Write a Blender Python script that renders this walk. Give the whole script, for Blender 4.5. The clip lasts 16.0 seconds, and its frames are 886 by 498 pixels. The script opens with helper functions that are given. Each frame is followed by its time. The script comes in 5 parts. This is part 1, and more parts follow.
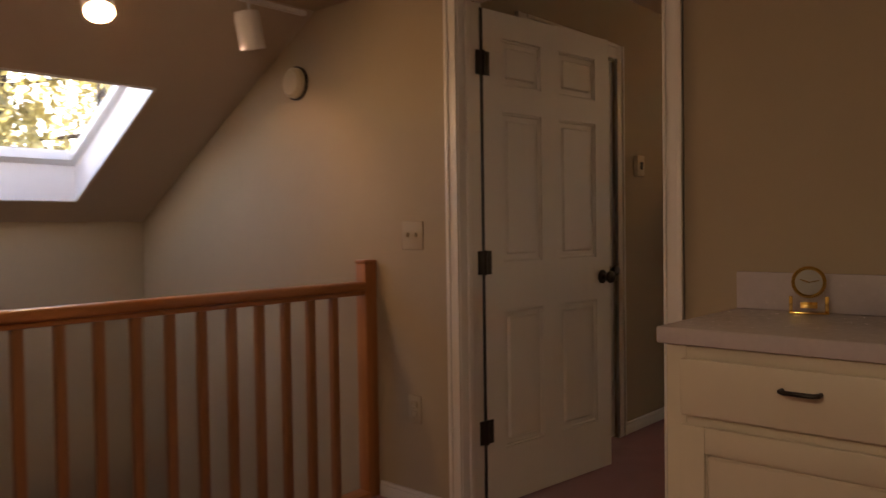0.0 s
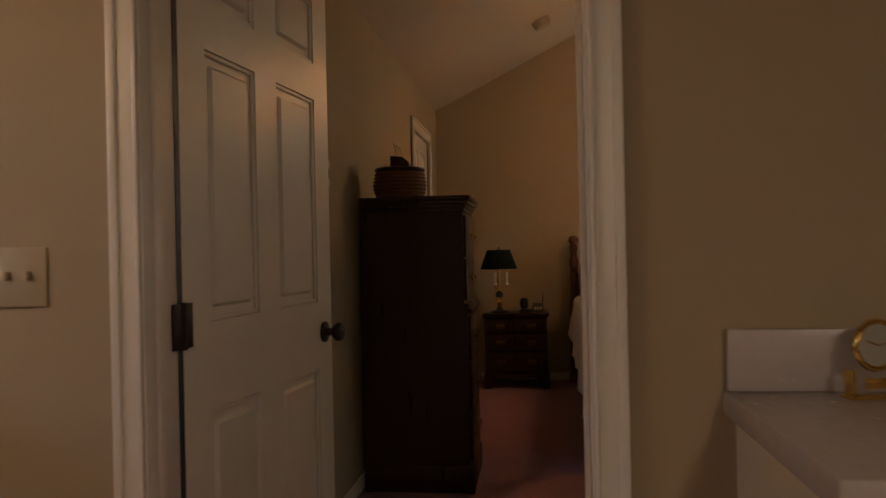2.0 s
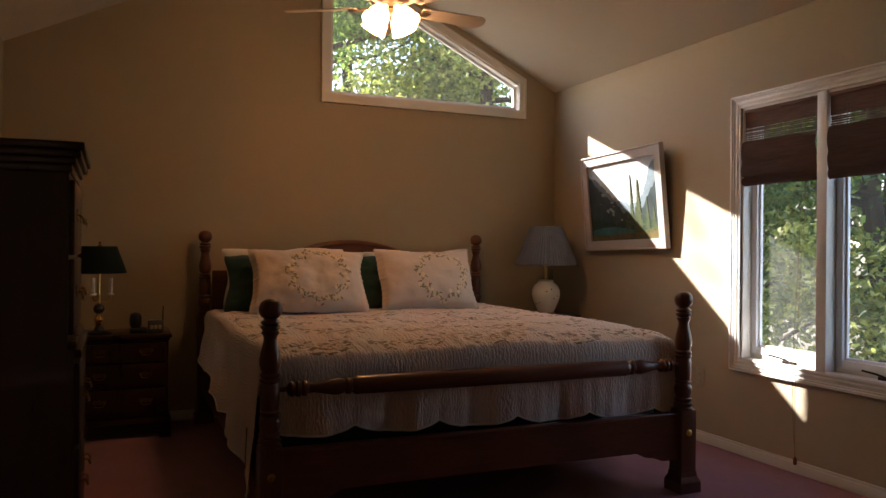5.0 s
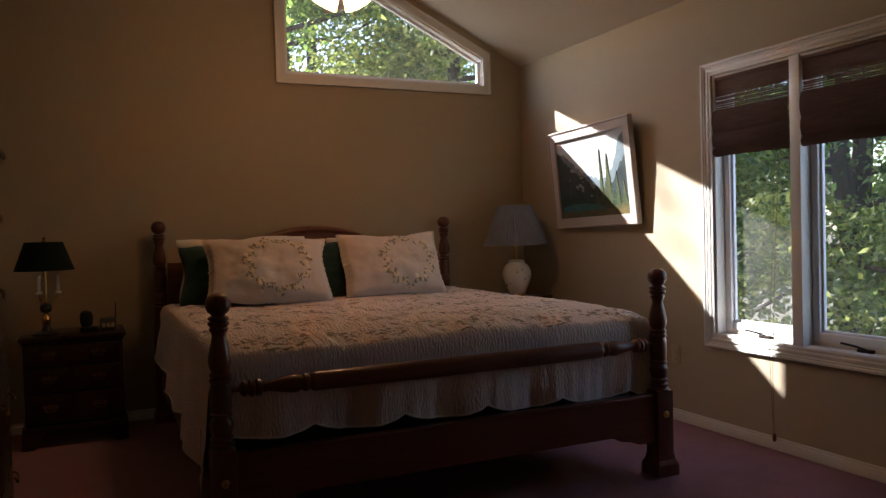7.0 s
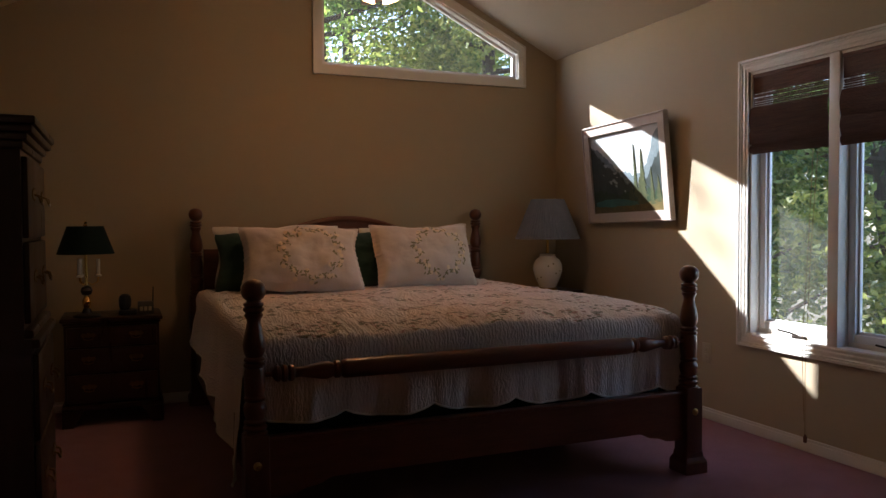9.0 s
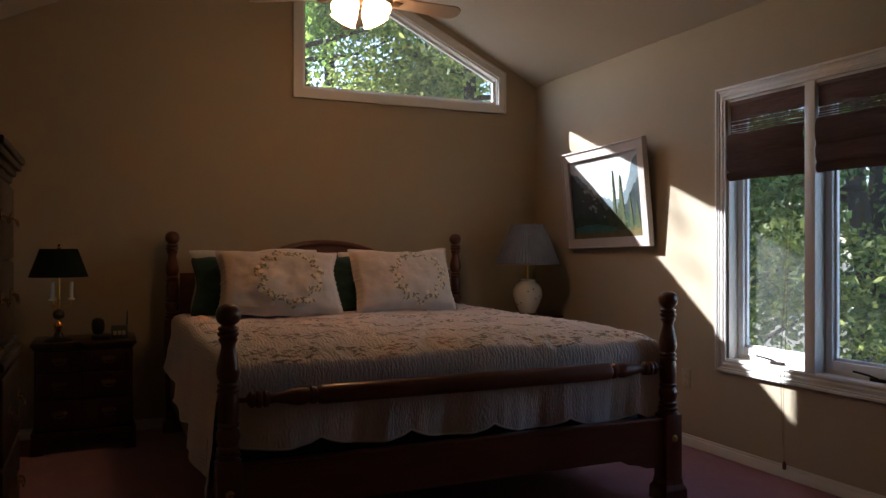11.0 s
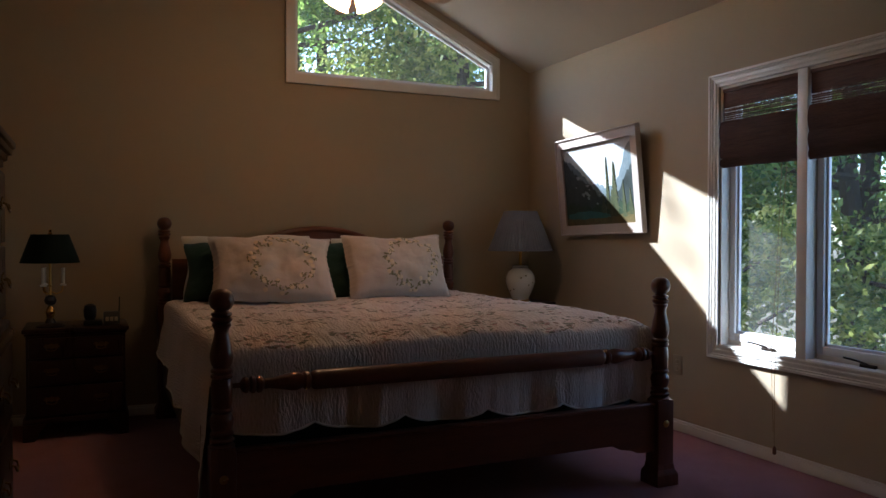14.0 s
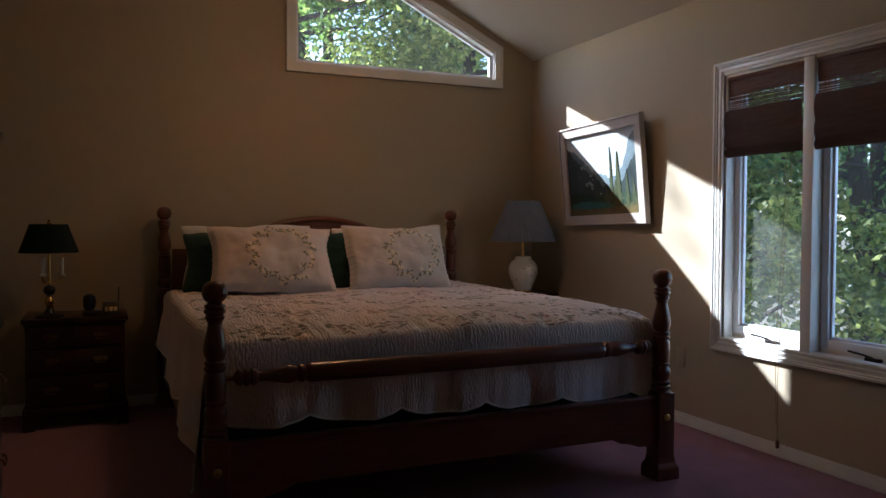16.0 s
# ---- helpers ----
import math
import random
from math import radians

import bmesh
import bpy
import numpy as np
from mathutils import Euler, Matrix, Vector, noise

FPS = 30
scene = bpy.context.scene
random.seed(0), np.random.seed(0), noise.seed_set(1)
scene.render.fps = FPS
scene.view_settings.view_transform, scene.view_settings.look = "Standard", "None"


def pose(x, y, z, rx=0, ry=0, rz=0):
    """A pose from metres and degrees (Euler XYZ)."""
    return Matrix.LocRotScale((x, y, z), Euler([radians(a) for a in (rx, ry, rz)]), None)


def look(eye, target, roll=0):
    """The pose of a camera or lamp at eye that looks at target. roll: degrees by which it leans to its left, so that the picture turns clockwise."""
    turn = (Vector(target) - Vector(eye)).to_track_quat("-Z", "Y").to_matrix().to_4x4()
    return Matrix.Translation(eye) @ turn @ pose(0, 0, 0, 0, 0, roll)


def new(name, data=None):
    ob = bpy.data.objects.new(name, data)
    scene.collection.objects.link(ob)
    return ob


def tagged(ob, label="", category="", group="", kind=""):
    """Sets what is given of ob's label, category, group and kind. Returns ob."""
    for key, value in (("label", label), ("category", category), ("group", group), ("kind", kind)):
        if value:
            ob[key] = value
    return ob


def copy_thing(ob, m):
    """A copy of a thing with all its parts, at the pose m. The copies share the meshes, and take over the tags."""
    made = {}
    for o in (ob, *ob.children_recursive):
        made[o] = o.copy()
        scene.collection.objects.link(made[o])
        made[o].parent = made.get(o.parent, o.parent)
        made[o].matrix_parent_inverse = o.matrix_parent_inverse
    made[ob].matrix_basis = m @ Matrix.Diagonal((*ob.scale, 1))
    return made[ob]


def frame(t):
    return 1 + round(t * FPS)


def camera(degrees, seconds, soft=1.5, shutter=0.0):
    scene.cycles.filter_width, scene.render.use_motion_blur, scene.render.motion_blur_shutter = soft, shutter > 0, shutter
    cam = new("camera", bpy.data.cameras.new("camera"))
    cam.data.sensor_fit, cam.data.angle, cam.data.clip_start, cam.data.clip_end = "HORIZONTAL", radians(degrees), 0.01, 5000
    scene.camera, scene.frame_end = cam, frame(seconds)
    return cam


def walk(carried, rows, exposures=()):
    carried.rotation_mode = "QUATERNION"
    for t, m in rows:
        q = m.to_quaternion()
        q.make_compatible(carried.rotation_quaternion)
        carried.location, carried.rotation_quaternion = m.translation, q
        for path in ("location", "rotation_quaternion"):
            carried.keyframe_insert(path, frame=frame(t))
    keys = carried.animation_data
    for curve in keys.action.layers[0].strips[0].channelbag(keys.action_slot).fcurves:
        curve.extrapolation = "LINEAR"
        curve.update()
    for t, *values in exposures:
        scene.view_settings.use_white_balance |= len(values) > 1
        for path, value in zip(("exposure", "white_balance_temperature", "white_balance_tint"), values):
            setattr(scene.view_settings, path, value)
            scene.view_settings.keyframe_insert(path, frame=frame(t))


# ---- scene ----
cam = camera(60.0, 16.0, soft=1.4, shutter=0.5)
PATH =  [
    (0, (1.902, -2.28, 1.149), (0.573, -0.787, 1.097), -0.8),
    (0.5, (1.581, -2.069, 1.127), (0.447, -0.421, 1.09), -0.6),
    (0.7, (1.456, -1.977, 1.136), (0.425, -0.264, 1.096), -0.3),
    (1, (1.278, -1.867, 1.145), (0.356, -0.094, 1.073), 0.7),
    (1.5, (0.941, -1.699, 1.157), (0.428, 0.234, 1.176), -0.1),
    (2, (0.723, -1.402, 1.161), (0.478, 0.583, 1.163), -1.2),
    (2.2, (0.667, -1.277, 1.16), (0.463, 0.711, 1.228), -0.0),
    (2.5, (0.585, -1.111, 1.157), (0.538, 0.888, 1.166), -0.1),
    (3, (0.455, -0.87, 1.146), (0.725, 1.111, 1.161), -0.5),
    (3.5, (0.322, -0.635, 1.154), (1.027, 1.237, 1.152), -0.4),
    (3.7, (0.325, -0.526, 1.149), (1.065, 1.334, 1.17), -0.4),
    (6, (0.596, 0.165, 1.15), (1.418, 1.988, 1.093), 0.3),
    (6.5, (0.603, 0.162, 1.154), (1.443, 1.975, 1.065), -0.5),
    (7, (0.61, 0.163, 1.157), (1.454, 1.976, 1.109), -1.5),
    (7.5, (0.603, 0.155, 1.15), (1.43, 1.974, 1.09), -1.1),
    (8, (0.596, 0.148, 1.147), (1.408, 1.974, 1.077), -1.1),
    (8.5, (0.592, 0.139, 1.156), (1.359, 1.985, 1.082), -0.3),
    (11, (0.611, 0.156, 1.152), (1.427, 1.982, 1.151), -0.0),
    (11.5, (0.612, 0.158, 1.144), (1.436, 1.98, 1.134), 0.2),
    (12, (0.607, 0.155, 1.146), (1.431, 1.978, 1.113), -0.2),
    (12.5, (0.613, 0.161, 1.148), (1.46, 1.973, 1.132), -0.5),
    (13, (0.614, 0.156, 1.149), (1.441, 1.977, 1.129), 0.0),
    (13.5, (0.612, 0.156, 1.147), (1.445, 1.974, 1.122), 0.7),
    (14, (0.607, 0.158, 1.146), (1.441, 1.976, 1.112), 0.1),
    (14.5, (0.602, 0.162, 1.153), (1.418, 1.988, 1.133), 0.3),
    (15, (0.616, 0.154, 1.157), (1.473, 1.961, 1.148), 0.3),
    (15.5, (0.634, 0.144, 1.151), (1.445, 1.972, 1.124), 0.9),
    (16, (0.663, 0.179, 1.157), (1.478, 2.005, 1.093), 0.2),
]

EXPOSURES = [(0.0, 2.95, 7300, 22), (1.2, 2.95, 7250, 20), (2.0, 2.93, 6750, 15), (3.7, 3.15, 6850, 16), (5.8, 2.28, 6350, 16), (9.0, 2.20, 6000, 14), (12.0, 2.06, 5550, 11), (16.0, 2.1, 5250, 10)]
walk(cam, [(t, look(eye, target, roll)) for t, eye, target, roll in PATH], EXPOSURES)

# ---- world, sun and lamps ----
SUN_TRAVEL = Vector((1.0, -1.37, -1.10)).normalized()   # the way the sunlight goes
SUN_FROM = -SUN_TRAVEL
world = bpy.data.worlds.new("sky")
scene.world = world
world.use_nodes = True
wn = world.node_tree
sky = wn.nodes.new("ShaderNodeTexSky")
sky.sky_type, sky.sun_disc = "NISHITA", False
sky.sun_elevation = math.asin(SUN_FROM.z)
sky.sun_rotation = math.atan2(SUN_FROM.x, SUN_FROM.y)
wn.links.new(sky.outputs[0], wn.nodes["Background"].inputs[0])
wn.nodes["Background"].inputs[1].default_value = 0.15

sun = bpy.data.lights.new("sun", "SUN")
sun.energy, sun.angle, sun.color = 5.0, radians(0.6), (1.0, 0.98, 0.94)
new("sun", sun).matrix_world = look(SUN_FROM * 30, (0, 0, 0))


def spot_lamp(name, eye, target, watts, degrees, colour, radius=0.04, blend=0.6):
    lamp = bpy.data.lights.new(name, "SPOT")
    lamp.energy, lamp.spot_size, lamp.spot_blend, lamp.color, lamp.shadow_soft_size = watts, radians(degrees), blend, colour, radius
    new(name, lamp).matrix_world = look(eye, target)


WARM = (1.0, 0.62, 0.32)
spot_lamp("track_spot", (-0.93, -0.42, 1.93), (-0.98, 0.0, 1.2), 0.42, 95, (1.0, 0.56, 0.34))
spot_lamp("track_spot", (-1.0, -0.95, 1.98), (0.9, -0.6, 0.7), 1.05, 140, WARM)


# ---- materials ----
def material(name, base, rough=0.5, metal=0.0, dark=None, scale=6.0, amount=0.5, bump=0.0, bump_scale=80.0, stretch=(1, 1, 1), spec=0.5, coat=0.0, sheen=0.0, rough_var=0.08):
    """Principled surface with colour that varies at two scales, and fine relief."""
    m = bpy.data.materials.new(name)
    m.use_nodes = True
    n, l = m.node_tree.nodes, m.node_tree.links
    p = n["Principled BSDF"]
    tc = n.new("ShaderNodeTexCoord")
    mp = n.new("ShaderNodeMapping")
    mp.inputs["Scale"].default_value = stretch
    l.new(tc.outputs["Object"], mp.inputs[0])
    a, b = n.new("ShaderNodeTexNoise"), n.new("ShaderNodeTexNoise")
    for tex, s in ((a, scale), (b, scale * 9)):
        tex.inputs["Scale"].default_value = s
        tex.inputs["Detail"].default_value = 5
        l.new(mp.outputs[0], tex.inputs["Vector"])
    add = n.new("ShaderNodeMath")
    add.operation = "MULTIPLY_ADD"
    add.inputs[1].default_value = 0.6
    l.new(a.outputs[0], add.inputs[0])
    half = n.new("ShaderNodeMath")
    half.operation = "MULTIPLY"
    half.inputs[1].default_value = 0.4
    l.new(b.outputs[0], half.inputs[0])
    l.new(half.outputs[0], add.inputs[2])
    ramp = n.new("ShaderNodeValToRGB")
    ramp.color_ramp.elements[0].position, ramp.color_ramp.elements[1].position = 0.5 - 0.25, 0.5 + 0.25
    low = dark or tuple(c * (1 - amount * 0.5) for c in base)
    ramp.color_ramp.elements[0].color = (*low, 1)
    ramp.color_ramp.elements[1].color = (*base, 1)
    l.new(add.outputs[0], ramp.inputs[0])
    l.new(ramp.outputs[0], p.inputs["Base Color"])
    rv = n.new("ShaderNodeMapRange")
    rv.inputs["To Min"].default_value, rv.inputs["To Max"].default_value = max(rough - rough_var, 0.02), min(rough + rough_var, 1)
    l.new(a.outputs[0], rv.inputs["Value"])
    l.new(rv.outputs[0], p.inputs["Roughness"])
    p.inputs["Metallic"].default_value = metal
    p.inputs["Specular IOR Level"].default_value = spec
    p.inputs["Coat Weight"].default_value = coat
    p.inputs["Sheen Weight"].default_value = sheen
    if bump:
        bt = n.new("ShaderNodeTexNoise")
        bt.inputs["Scale"].default_value, bt.inputs["Detail"].default_value = bump_scale, 4
        l.new(mp.outputs[0], bt.inputs["Vector"])
        bn = n.new("ShaderNodeBump")
        bn.inputs["Strength"].default_value, bn.inputs["Distance"].default_value = bump, 0.004
        l.new(bt.outputs[0], bn.inputs["Height"])
        l.new(bn.outputs[0], p.inputs["Normal"])
    return m


def glowing(name, colour, strength):
    m = bpy.data.materials.new(name)
    m.use_nodes = True
    p = m.node_tree.nodes["Principled BSDF"]
    p.inputs["Base Color"].default_value = (*colour, 1)
    p.inputs["Emission Color"].default_value = (*colour, 1)
    p.inputs["Emission Strength"].default_value = strength
    return m


def glass_material(name, dust=0.03, mirror=None):
    """A clear pane: mostly see-through, a thin mirror on top, a little dust."""
    m = bpy.data.materials.new(name)
    m.use_nodes = True
    n, l = m.node_tree.nodes, m.node_tree.links
    clear, gloss, dirt = n.new("ShaderNodeBsdfTransparent"), n.new("ShaderNodeBsdfGlossy"), n.new("ShaderNodeBsdfDiffuse")
    gloss.inputs["Roughness"].default_value = 0.02
    dirt.inputs["Color"].default_value = (0.8, 0.8, 0.78, 1)
    veil, both = n.new("ShaderNodeBsdfTranslucent"), n.new("ShaderNodeMixShader")
    veil.inputs["Color"].default_value = (0.8, 0.8, 0.78, 1)
    l.new(dirt.outputs[0], both.inputs[1])
    l.new(veil.outputs[0], both.inputs[2])
    fr = n.new("ShaderNodeFresnel")
    fr.inputs[0].default_value = 1.25
    tc, nz, mul = n.new("ShaderNodeTexCoord"), n.new("ShaderNodeTexNoise"), n.new("ShaderNodeMath")
    nz.inputs["Scale"].default_value, nz.inputs["Detail"].default_value = 9, 6
    l.new(tc.outputs["Object"], nz.inputs["Vector"])
    mul.operation = "MULTIPLY"
    mul.inputs[1].default_value = dust * 2
    l.new(nz.outputs[0], mul.inputs[0])
    a, b = n.new("ShaderNodeMixShader"), n.new("ShaderNodeMixShader")
    if mirror is None:
        l.new(fr.outputs[0], a.inputs[0])
    else:
        a.inputs[0].default_value = mirror
    l.new(clear.outputs[0], a.inputs[1])
    l.new(gloss.outputs[0], a.inputs[2])
    l.new(mul.outputs[0], b.inputs[0])
    l.new(a.outputs[0], b.inputs[1])
    l.new(both.outputs[0], b.inputs[2])
    l.new(b.outputs[0], n["Material Output"].inputs["Surface"])
    return m


def leaf_material(name, dark, light):
    """Foliage that lets some light through, each leaf of its own green."""
    m = bpy.data.materials.new(name)
    m.use_nodes = True
    n, l = m.node_tree.nodes, m.node_tree.links
    geo, ramp = n.new("ShaderNodeNewGeometry"), n.new("ShaderNodeValToRGB")
    ramp.color_ramp.elements[0].color, ramp.color_ramp.elements[1].color = (*dark, 1), (*light, 1)
    ramp.color_ramp.elements.new(0.6).color = (*[(a + b) / 2 for a, b in zip(dark, light)], 1)
    l.new(geo.outputs["Random Per Island"], ramp.inputs[0])
    d, t, g, mix, mix2 = (n.new("ShaderNodeBsdf" + k) if k in ("Diffuse", "Translucent", "Glossy") else n.new("ShaderNodeMixShader") for k in ("Diffuse", "Translucent", "Glossy", "a", "b"))
    l.new(ramp.outputs[0], d.inputs[0])
    l.new(ramp.outputs[0], t.inputs[0])
    g.inputs["Roughness"].default_value = 0.35
    mix.inputs[0].default_value, mix2.inputs[0].default_value = 0.60, 0.04
    l.new(d.outputs[0], mix.inputs[1])
    l.new(t.outputs[0], mix.inputs[2])
    l.new(mix.outputs[0], mix2.inputs[1])
    l.new(g.outputs[0], mix2.inputs[2])
    l.new(mix2.outputs[0], n["Material Output"].inputs["Surface"])
    return m


WALL = material("tan_wall_paint", (0.40, 0.325, 0.22), 0.72, scale=1.2, amount=0.12, bump=0.12, bump_scale=260, spec=0.25)
CEIL = material("ceiling_paint", (0.56, 0.49, 0.40), 0.85, scale=1.5, amount=0.10, bump=0.15, bump_scale=200, spec=0.2)
TRIM = material("white_trim_paint", (0.72, 0.69, 0.63), 0.38, scale=3, amount=0.10, bump=0.03, bump_scale=60)
DOORP = material("white_door_paint", (0.70, 0.67, 0.60), 0.36, scale=3, amount=0.10, bump=0.10, bump_scale=30, stretch=(6, 6, 0.6))
VINYL = material("white_vinyl", (0.80, 0.81, 0.82), 0.35, scale=3, amount=0.06)
CARPET = material("rose_carpet", (0.34, 0.150, 0.185), 0.98, dark=(0.235, 0.095, 0.118), scale=7, bump=1.0, bump_scale=420, spec=0.05, sheen=0.25)
CHERRY = material("dark_cherry_wood", (0.15, 0.047, 0.022), 0.34, dark=(0.060, 0.019, 0.010), scale=3, bump=0.05, bump_scale=18, stretch=(9, 9, 1.2), coat=0.25)
CHERRY_X = material("dark_cherry_wood_across", (0.17, 0.056, 0.027), 0.36, dark=(0.070, 0.022, 0.011), scale=3, bump=0.05, bump_scale=18, stretch=(1.2, 9, 9), coat=0.25)
WALNUT = material("dark_walnut_wood", (0.045, 0.016, 0.009), 0.30, dark=(0.016, 0.006, 0.004), scale=3, bump=0.05, bump_scale=16, stretch=(9, 9, 1.2), spec=0.35, coat=0.05)
OAK = material("orange_oak", (0.46, 0.19, 0.065), 0.35, dark=(0.30, 0.11, 0.035), scale=3, bump=0.06, bump_scale=20, stretch=(12, 12, 1), coat=0.2)
# darker copy of the orange oak; the balusters' shade is put into its colour
OAK_BAL = material("shaded_oak", (0.30, 0.135, 0.05), 0.4, dark=(0.22, 0.085, 0.03), scale=3, bump=0.06, bump_scale=20, stretch=(12, 12, 1), coat=0.1)
OAK_Y = material("orange_oak_rail", (0.46, 0.19, 0.065), 0.35, dark=(0.30, 0.11, 0.035), scale=3, bump=0.06, bump_scale=20, stretch=(12, 1, 12), coat=0.2)
BRASS = material("brass", (0.60, 0.37, 0.11), 0.28, 1.0, scale=12, amount=0.3)
BRONZE = material("dark_bronze", (0.035, 0.026, 0.02), 0.38, 0.7, scale=14, amount=0.4)
CERAMIC = material("white_ceramic", (0.74, 0.72, 0.66), 0.14, scale=5, amount=0.08, coat=0.5)
LAMINATE = material("speckled_laminate", (0.50, 0.45, 0.44), 0.24, dark=(0.44, 0.395, 0.39), scale=60, bump=0.02, bump_scale=300)
CABINET = material("cream_cabinet_paint", (0.62, 0.55, 0.42), 0.42, scale=3, amount=0.12, bump=0.05, bump_scale=40)
BAMBOO = material("woven_bamboo", (0.23, 0.118, 0.072), 0.6, dark=(0.06, 0.026, 0.016), scale=8, bump=0.6, bump_scale=40, stretch=(1, 1, 22))
GREEN = material("dark_green_cloth", (0.008, 0.045, 0.032), 0.85, scale=12, amount=0.4, bump=0.3, bump_scale=200, sheen=0.2)
GREEN_TIN = material("dark_green_tole", (0.003, 0.009, 0.006), 0.75, scale=8, amount=0.3, spec=0.15)
OLD_BRASS = material("aged_brass", (0.26, 0.17, 0.07), 0.34, 1.0, scale=30, amount=0.5)
SHEET = material("white_cotton", (0.66, 0.62, 0.56), 0.9, scale=9, amount=0.12, bump=0.3, bump_scale=120, sheen=0.2)
SHADE = material("pleated_shade_cloth", (0.185, 0.195, 0.22), 0.85, dark=(0.12, 0.13, 0.155), scale=12, bump=0.2, bump_scale=200)
IVORY = material("ivory_plastic", (0.52, 0.44, 0.30), 0.4, scale=8, amount=0.08)
GREYWOOD = material("grey_picture_frame", (0.48, 0.41, 0.355), 0.5, scale=5, amount=0.25, bump=0.1, bump_scale=50)
PLATE = material("tan_switch_plate", (0.41, 0.338, 0.23), 0.6, scale=8, amount=0.08)
BLACKP = material("black_plastic", (0.015, 0.015, 0.017), 0.35, scale=10, amount=0.2)
WICKER = material("brown_wicker", (0.22, 0.085, 0.035), 0.6, dark=(0.09, 0.03, 0.014), scale=20, bump=0.8, bump_scale=70, stretch=(1, 1, 3))
BARK = material("tree_bark", (0.085, 0.060, 0.042), 0.95, dark=(0.03, 0.022, 0.016), scale=5, bump=1.0, bump_scale=25, stretch=(4, 4, 0.7))
LEAF_A = leaf_material("green_leaves", (0.05, 0.13, 0.025), (0.38, 0.52, 0.12))
LEAF_B = leaf_material("autumn_leaves", (0.09, 0.16, 0.035), (0.52, 0.54, 0.14))
LEAF_C = leaf_material("pale_autumn_leaves", (0.26, 0.22, 0.07), (0.68, 0.60, 0.26))
SOIL = material("leaf_litter", (0.12, 0.09, 0.05), 0.95, dark=(0.05, 0.05, 0.02), scale=2, bump=1.0, bump_scale=12)
GLASS = glass_material("window_glass", 0.010, 0.05)
DIAL = material("silver_grey_dial", (0.42, 0.41, 0.37), 0.3, scale=30, amount=0.15)
SKY_GLASS = glass_material("skylight_glass", 0.004, 0.05)
DUSTY = glass_material("dusty_window_glass", 0.036, 0.05)
ACRYLIC = glass_material("clear_acrylic", 0.05)
BULB = glowing("lit_bulb", (1.0, 0.66, 0.34), 16.0)
FLUSH = glowing("added_flush_glow", (1.0, 0.84, 0.62), 10.8)
FROST = glowing("lit_frosted_glass", (1.0, 0.60, 0.28), 3.3)


